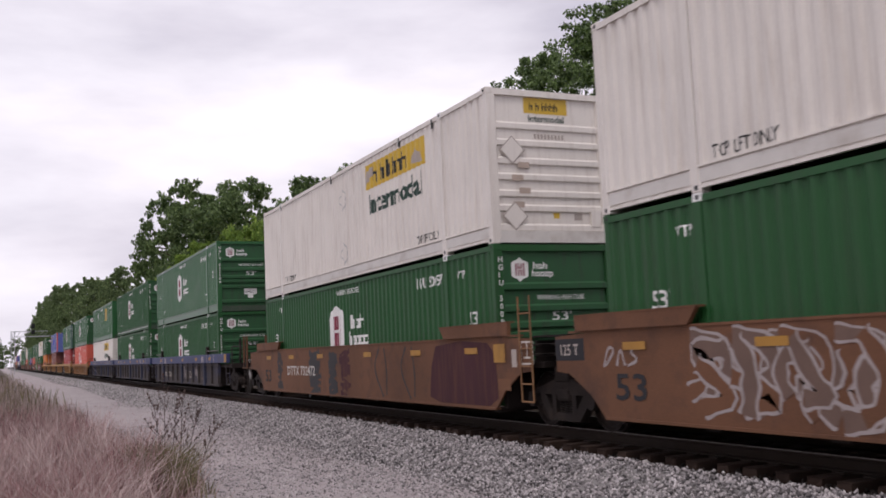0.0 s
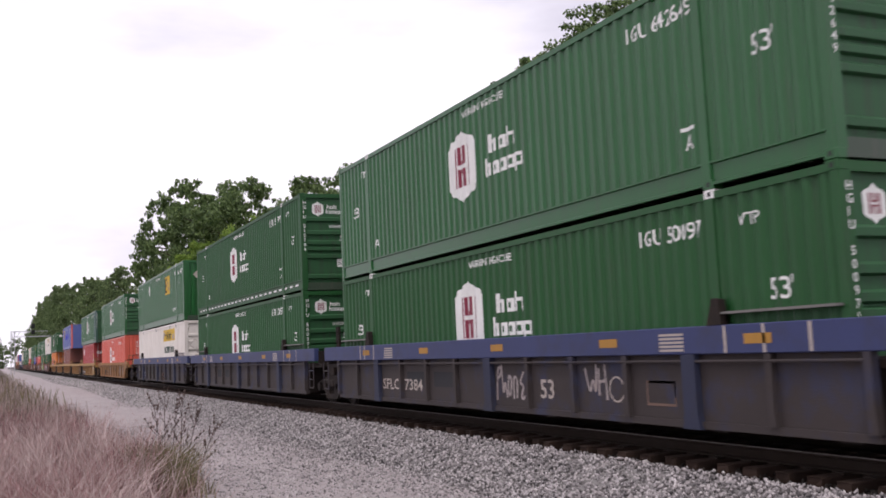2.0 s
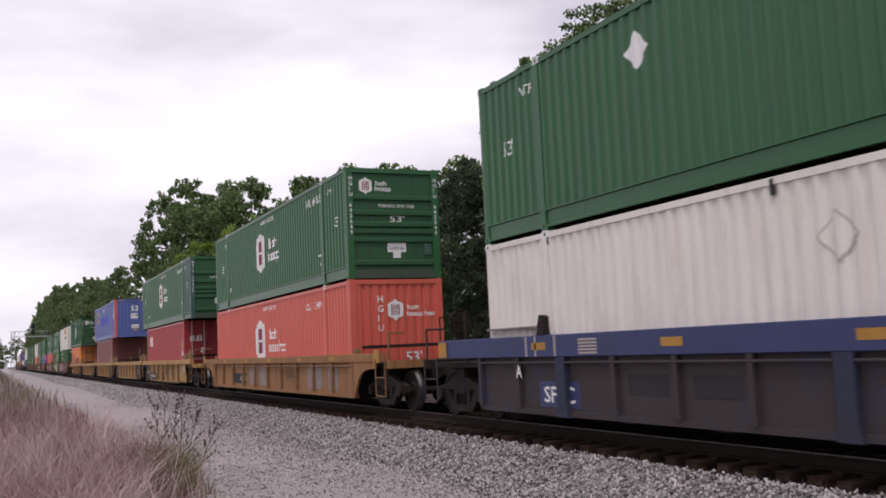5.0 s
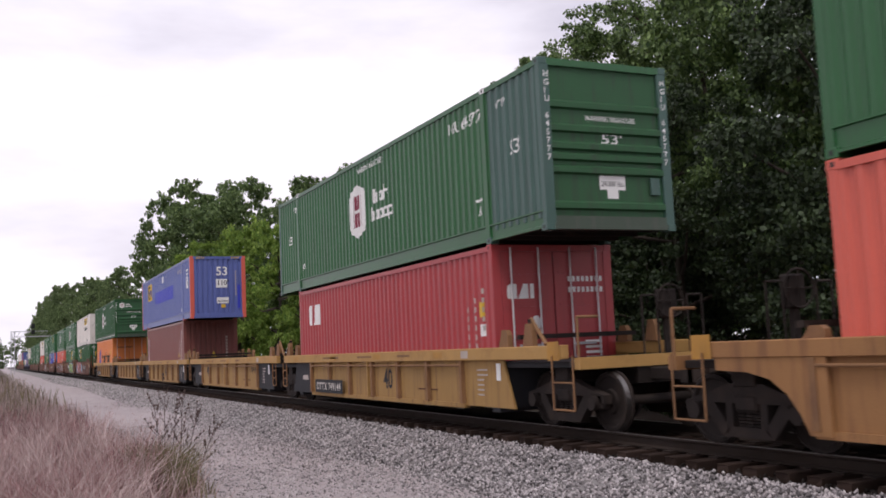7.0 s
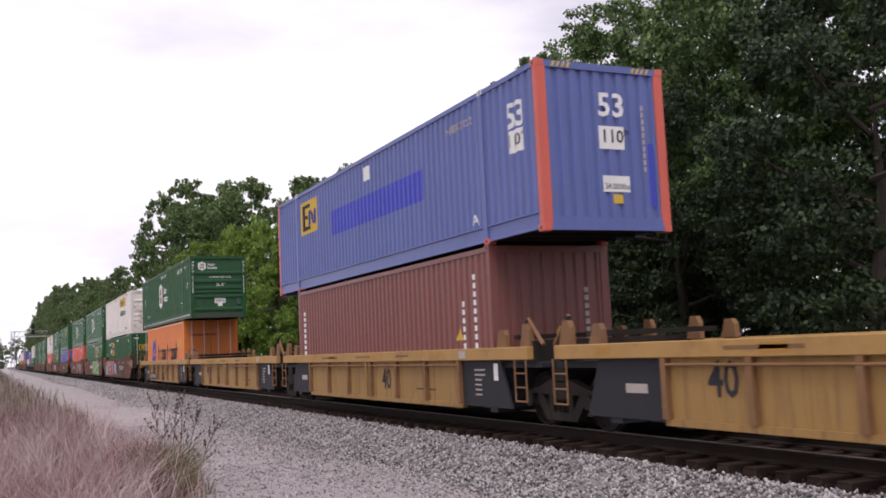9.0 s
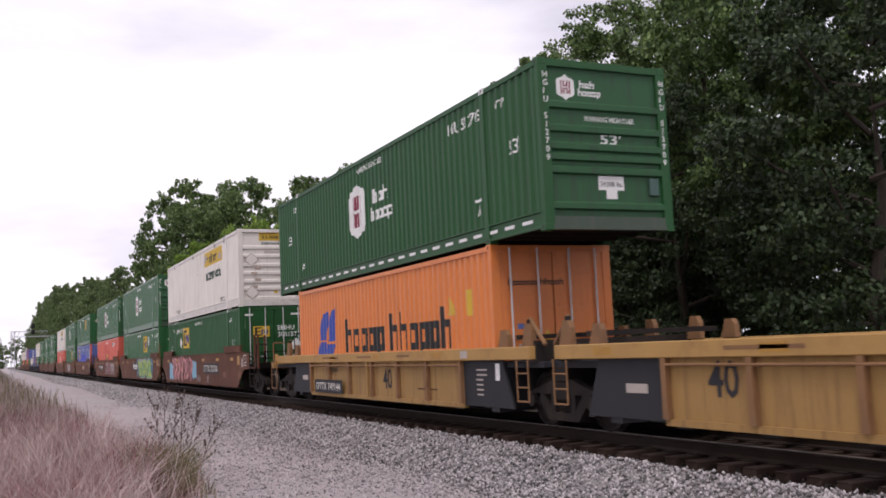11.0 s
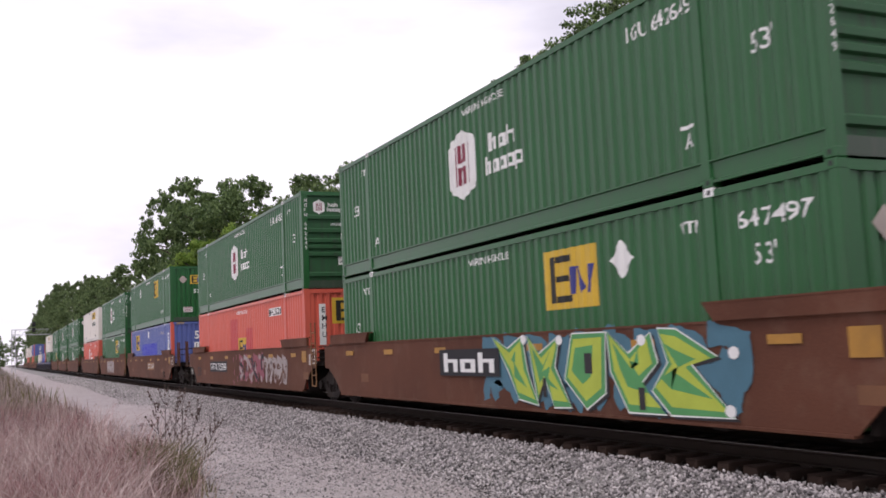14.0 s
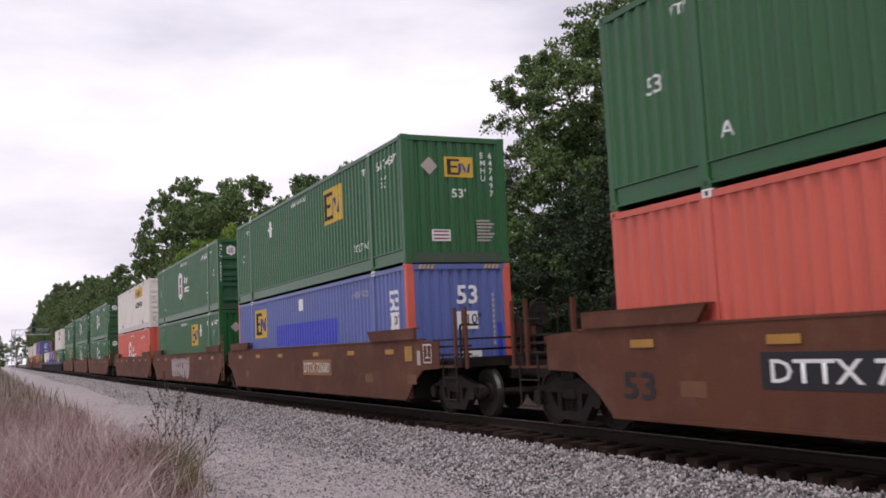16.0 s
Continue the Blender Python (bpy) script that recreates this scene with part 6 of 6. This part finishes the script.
oak_a = tree("tall dark-leaved oak with sky gaps in its crown", 17, 5.2, 11, 72000, 0.078, LEAF, 0.16, 80, 0.21)
oak_b = tree("dense dark broadleaf tree in the lineside wood", 16, 4.8, 12, 72000, 0.078, LEAF, 0.14, 78, 0.21)
# low tree whose leaf colour includes the shade below the taller crowns
oak_c = tree("spreading broadleaf tree with drooping lower boughs", 12, 4.6, 13, 52000, 0.075, LEAF_SHADE, 0.03, 80, 0.21)
scrub = tree("light green scrub tree beside the line", 9, 3.6, 14, 20000, 0.11, LEAF_LIGHT, 0.06, 60)
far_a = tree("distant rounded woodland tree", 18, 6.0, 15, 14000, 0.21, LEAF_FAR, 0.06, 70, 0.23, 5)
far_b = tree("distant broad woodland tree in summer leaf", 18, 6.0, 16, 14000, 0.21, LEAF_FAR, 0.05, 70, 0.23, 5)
wood_a = tree("dark rounded tree in the lineside wood", 18, 6.0, 17, 22000, 0.17, LEAF_WOOD, 0.06, 75, 0.22, 7)
wood_b = tree("broad dark tree with pale leaf tips in the wood", 18, 6.0, 18, 22000, 0.17, LEAF_WOOD, 0.05, 75, 0.22, 7)
used = set()


def grow(proto, x, y, scale=1.0, tall=None):
    plant(proto, x, y, (x * 7.3 + y * 1.7) % 6.28, scale, tall or scale, proto not in used)
    used.add(proto)


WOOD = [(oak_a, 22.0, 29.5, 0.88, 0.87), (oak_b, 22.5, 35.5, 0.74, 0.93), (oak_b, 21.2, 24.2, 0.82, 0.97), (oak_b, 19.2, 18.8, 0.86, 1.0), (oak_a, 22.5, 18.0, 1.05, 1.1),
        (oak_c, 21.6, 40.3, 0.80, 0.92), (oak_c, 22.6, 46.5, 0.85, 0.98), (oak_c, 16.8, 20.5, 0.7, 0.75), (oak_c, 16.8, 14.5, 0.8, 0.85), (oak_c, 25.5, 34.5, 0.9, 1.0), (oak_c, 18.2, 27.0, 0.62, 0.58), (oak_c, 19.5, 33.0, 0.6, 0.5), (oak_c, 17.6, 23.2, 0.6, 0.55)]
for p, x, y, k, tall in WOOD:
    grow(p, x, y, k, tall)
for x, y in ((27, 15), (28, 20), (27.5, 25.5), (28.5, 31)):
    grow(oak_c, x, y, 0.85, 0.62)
for x, y in ((29, 37), (30, 44), (33, 50)):
    grow(wood_b, x, y, 0.6, 0.3)
for x, y, k in ((20, 64, 0.75), (17.3, 75, 0.95), (16.6, 84, 0.95), (21, 56, 0.62), (16, 94, 0.85), (18.2, 68, 0.92), (23, 51, 0.55), (15.6, 104, 0.8)):
    grow(scrub, x, y, k, k * 1.42)
for i, (x, y, k, tall) in enumerate(((16.8, 107, 0.72, 1.1), (18, 98, 0.8, 1.09), (19, 89, 0.8, 1.0), (19.6, 81, 0.75, 0.93), (21, 74, 0.62, 0.78), (21.2, 68.5, 0.55, 0.83), (24, 68, 0.7, 0.88),
                                     (25, 61, 0.7, 0.80), (27, 55, 0.7, 0.78), (21, 110, 0.7, 1.05), (16.5, 117, 0.5, 0.86))):
    grow((wood_a, wood_b)[i % 2], x, y, k, tall)
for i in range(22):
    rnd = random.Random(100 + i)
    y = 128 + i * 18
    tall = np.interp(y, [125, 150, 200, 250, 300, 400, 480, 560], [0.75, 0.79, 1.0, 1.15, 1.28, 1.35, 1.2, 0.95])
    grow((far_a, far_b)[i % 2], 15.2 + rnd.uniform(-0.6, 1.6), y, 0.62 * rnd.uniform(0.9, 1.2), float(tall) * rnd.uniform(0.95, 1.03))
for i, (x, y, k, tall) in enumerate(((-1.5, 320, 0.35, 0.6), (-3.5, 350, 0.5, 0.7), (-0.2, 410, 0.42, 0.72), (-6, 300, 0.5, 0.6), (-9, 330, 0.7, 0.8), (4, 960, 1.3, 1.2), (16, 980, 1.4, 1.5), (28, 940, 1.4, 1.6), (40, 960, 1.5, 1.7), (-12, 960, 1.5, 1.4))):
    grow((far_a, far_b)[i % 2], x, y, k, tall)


def blades(name, roots, heights, lean, width, mat, seed, label, category="grass"):
    """Thin curved blades, two segments each, as one mesh."""
    rng = np.random.default_rng(seed)
    n = len(roots)
    an = rng.uniform(0, 6.283, n)
    side = np.stack([np.cos(an), np.sin(an), np.zeros(n)], 1) * width * rng.uniform(0.6, 1.4, (n, 1))
    sway = np.array([(noise.noise(Vector((a * 1.3, b * 0.8, 11.0))), noise.noise(Vector((a * 1.3, b * 0.8, 31.0))), 0.0) for a, b, _ in roots])
    go = rng.normal(size=(n, 3)) * np.array([1, 1, 0]) * lean + sway * lean * 3.4 + np.array([0.04, -0.03, 0])
    h = heights[:, None]
    up = np.array([0, 0, 1.0])
    mid = roots + up * h * 0.55 + go * h * 0.35
    tip = roots + up * h + go * h * 1.1
    v = np.stack([roots - side, roots + side, mid + side * 0.7, mid - side * 0.7, tip], 1)
    f4 = np.array([0, 1, 2, 3])[None] + 5 * np.arange(n)[:, None]
    f3 = np.array([3, 2, 4])[None] + 5 * np.arange(n)[:, None]
    me = bpy.data.meshes.new(name)
    me.vertices.add(n * 5)
    me.vertices.foreach_set("co", v.reshape(-1))
    loops = np.concatenate([f4.reshape(-1), f3.reshape(-1)])
    me.loops.add(len(loops))
    me.loops.foreach_set("vertex_index", loops)
    me.polygons.add(2 * n)
    me.polygons.foreach_set("loop_start", np.concatenate([np.arange(0, 4 * n, 4), 4 * n + np.arange(0, 3 * n, 3)]))
    me.update(calc_edges=True)
    me.materials.append(mat)
    return tagged(new(name, me), label, category, kind="stuff")


def verge(rng, n, y0, y1, right, power=1.0):
    y = y0 + (y1 - y0) * rng.random(n) ** power
    x = right - (0.9 + 0.22 * y) * rng.random(n) ** 0.8 + 0.35 * np.sin(y * 0.7) * (y > 16) + 0.25 * rng.normal(size=n)
    x = x - 0.15 * np.clip(16.0 - y, 0.0, 8.0)
    z = np.array([ground_height(a, b) for a, b in zip(x, y)])
    return np.stack([x, y, z - 0.03], 1)


rng = np.random.default_rng(21)
r = verge(rng, 25000, 9.5, 40, 2.35, 1.5)
tuft = np.array([noise.noise(Vector((a * 0.9, b * 0.55, 2.0))) for a, b, _ in r])
blades("dry_grass", r, rng.uniform(0.35, 0.95, len(r)) * (1.0 + 0.75 * tuft), 0.2, 0.0042, DRY, 22, "tall dry reddish grass along the path")
# added low blades, coloured dark to stand in for shade in the grass
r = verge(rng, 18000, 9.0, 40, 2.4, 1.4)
blades("grass_depth_blades", r, rng.uniform(0.3, 0.75, len(r)), 0.3, 0.008, DRY_SHADE, 29, "dark reddish blades for the shaded depth of the dry grass")
r = verge(rng, 16000, 9.0, 30, 2.45, 1.3)
r = r[np.array([noise.noise(Vector((a * 1.4, b * 0.9, 6.0))) for a, b, _ in r]) > -0.08]
blades("straw_stalks", r, rng.uniform(0.5, 1.2, len(r)), 0.3, 0.0062, STRAW, 23, "pale broken straw stalks among dry grass")
r = verge(rng, 2600, 9.0, 24, 2.3, 1.3)
blades("leaning_reeds", r, rng.uniform(0.6, 1.15, len(r)), 0.5, 0.009, STRAW, 27, "long pale stalks leaning out of the grass")
r = verge(rng, 16000, 34, 190, 2.8, 1.5)
blades("far_dry_grass", r, rng.uniform(0.35, 0.9, len(r)), 0.18, 0.018, BLEACHED, 24, "bleached dry grass verge running along the track")
r = verge(rng, 3200, 40, 240, 2.6, 1.2)
blades("green_weeds", r, rng.uniform(0.5, 1.2, len(r)), 0.2, 0.03, WEED, 25, "olive green weeds in the dry verge", "weeds")
n = 1700
ring = rng.normal(size=(n, 3)) * np.array([0.30, 0.6, 0])
r = np.array([2.3, 15.9, 0]) + ring
r[:, 2] = [ground_height(a, b) for a, b, _ in r]
blades("olive_shrub_growth", r, rng.uniform(0.3, 0.95, n) * np.exp(-(ring[:, 0] / 0.6) ** 2), 0.4, 0.010, WEED, 28, "low olive weeds at the edge of the path", "weeds")


def seed_weed(x, y, height, lean, seed):
    """A dead stalk with side branches and dark seed heads."""
    rnd = random.Random(seed)
    w = tagged(new("weed"), "dead brown weed stalk with dark seed heads, beside the path", "weed", "weeds beside the path")
    w.location = (x, y, ground_height(x, y) - 0.02)
    top = Vector((lean, rnd.uniform(-0.1, 0.1), height))
    bm = bmesh.new()
    limb(bm, [Vector((0, 0, 0)), top * 0.5 + Vector((0.02, 0, 0)), top], 0.009, 0.004, 5)
    part("stem", bm, SEED, w)
    heads = []
    for k in range(9):
        f = 0.3 + 0.68 * k / 8
        base = top * f
        side = 1 if k % 2 else -1
        end = base + Vector((side * rnd.uniform(0.08, 0.3) * (1.25 - f) + lean * 0.2, rnd.uniform(-0.15, 0.15), rnd.uniform(0.14, 0.34)))
        bm = bmesh.new()
        limb(bm, [base, base.lerp(end, 0.55) + Vector((side * 0.02, 0, -0.01)), end], 0.005, 0.003, 4)
        part("branch", bm, SEED, w)
        heads += [end, base.lerp(end, 0.75), base.lerp(end, 0.5)]
    for p in heads + [top, top * 0.96, top * 0.9]:
        bm = bmesh.new()
        bmesh.ops.create_icosphere(bm, subdivisions=1, radius=0.015 * rnd.uniform(0.5, 1.3))
        for v in bm.verts:
            v.co = Vector((v.co.x, v.co.y, v.co.z * 1.6)) + p + Vector((rnd.uniform(-.01, .01), 0, 0))
        part("seed_head", bm, SEED, w)


for k, (x, y, h, lean) in enumerate(((2.55, 17.0, 1.62, 0.03), (2.72, 16.6, 1.45, 0.1), (2.65, 17.3, 1.3, 0.22), (2.8, 16.9, 1.2, 0.32), (2.45, 16.4, 1.35, -0.12), (2.85, 16.2, 0.95, 0.42))):
    seed_weed(x, y, h, lean, 60 + k)


# ---- signal gantry over the line, and a white shed behind the trees ----
gantry = tagged(new("signal_gantry"), "galvanised lattice signal bridge with dark signal heads", "signal")
gantry.location = (4.3, 262, GROUND_Z)
for x in (-1.2, -0.4):
    part("mast_leg", boxes((x - 0.09, -0.09, 0, x + 0.09, 0.09, 10.8)), GALV, gantry)
bm = bmesh.new()
for i in range(11):
    rod(bm, (-1.2, 0, 0.4 + i * 0.95), (-0.4, 0, 1.3 + i * 0.95 if i < 10 else 10.6), 0.04, 5)
tagged(part("mast_bracing", bm, GALV, gantry), kind="stuff")
for z in (9.4, 10.7):
    part("beam_chord", boxes((-1.2, -0.08, z - 0.08, 8.6, 0.08, z + 0.08)), GALV, gantry)
bm = bmesh.new()
for i in range(9):
    rod(bm, (-1.1 + i * 1.06, 0, 9.4), (-0.04 + i * 1.06, 0, 10.7), 0.045, 5)
tagged(part("beam_bracing", bm, GALV, gantry), kind="stuff")
for z in (10.5, 12.0):
    part("signal_head", joined(boxes((3.4, -0.35, z - 0.6, 4.25, -0.2, z + 0.6), bevel=0.05), rod(bmesh.new(), (3.82, -0.35, z), (3.82, -0.7, z), 0.17, 10)), INK, gantry)
part("catwalk", boxes((2.8, -0.7, 9.25, 8.6, -0.1, 9.32)), GALV, gantry)

SIDING = material("white_siding", (0.72, 0.72, 0.72), 0.6, vary=0.08, scale=1, bump=0.1)
shed = tagged(new("shed"), "white sided shed half hidden behind the trees", "shed")
shed.location = (33, 68, GROUND_Z)
part("wall", boxes((-4, -5, 0, 4, 5, 3.6)), SIDING, shed)
part("roof", slab([(-4.4, 3.6), (4.4, 3.6), (0, 5.4)], -5.4, 5.4, "y"), GALV, shed)


# ---- what moves: the whole train, and its wheels ----
def motions():
    times = (0.0, 4.0, 8.0, 12.0, 16.0)
    for thing, y, z in MOVERS:
        walk(thing, [(t, pose(LANE, y - SPEED * t, z)) for t in times])
    steps = [i / FPS for i in range(0, 16 * FPS + 1)]
    for truck_ob in TRUCKS[:24]:
        for axle in [o for o in truck_ob.children if o.name.startswith("wheelset")]:
            y = axle.location.y
            walk(axle, [(t, pose(0, y, 0.457, math.degrees(SPEED * t / 0.457) % 360.0)) for t in steps])


motions()
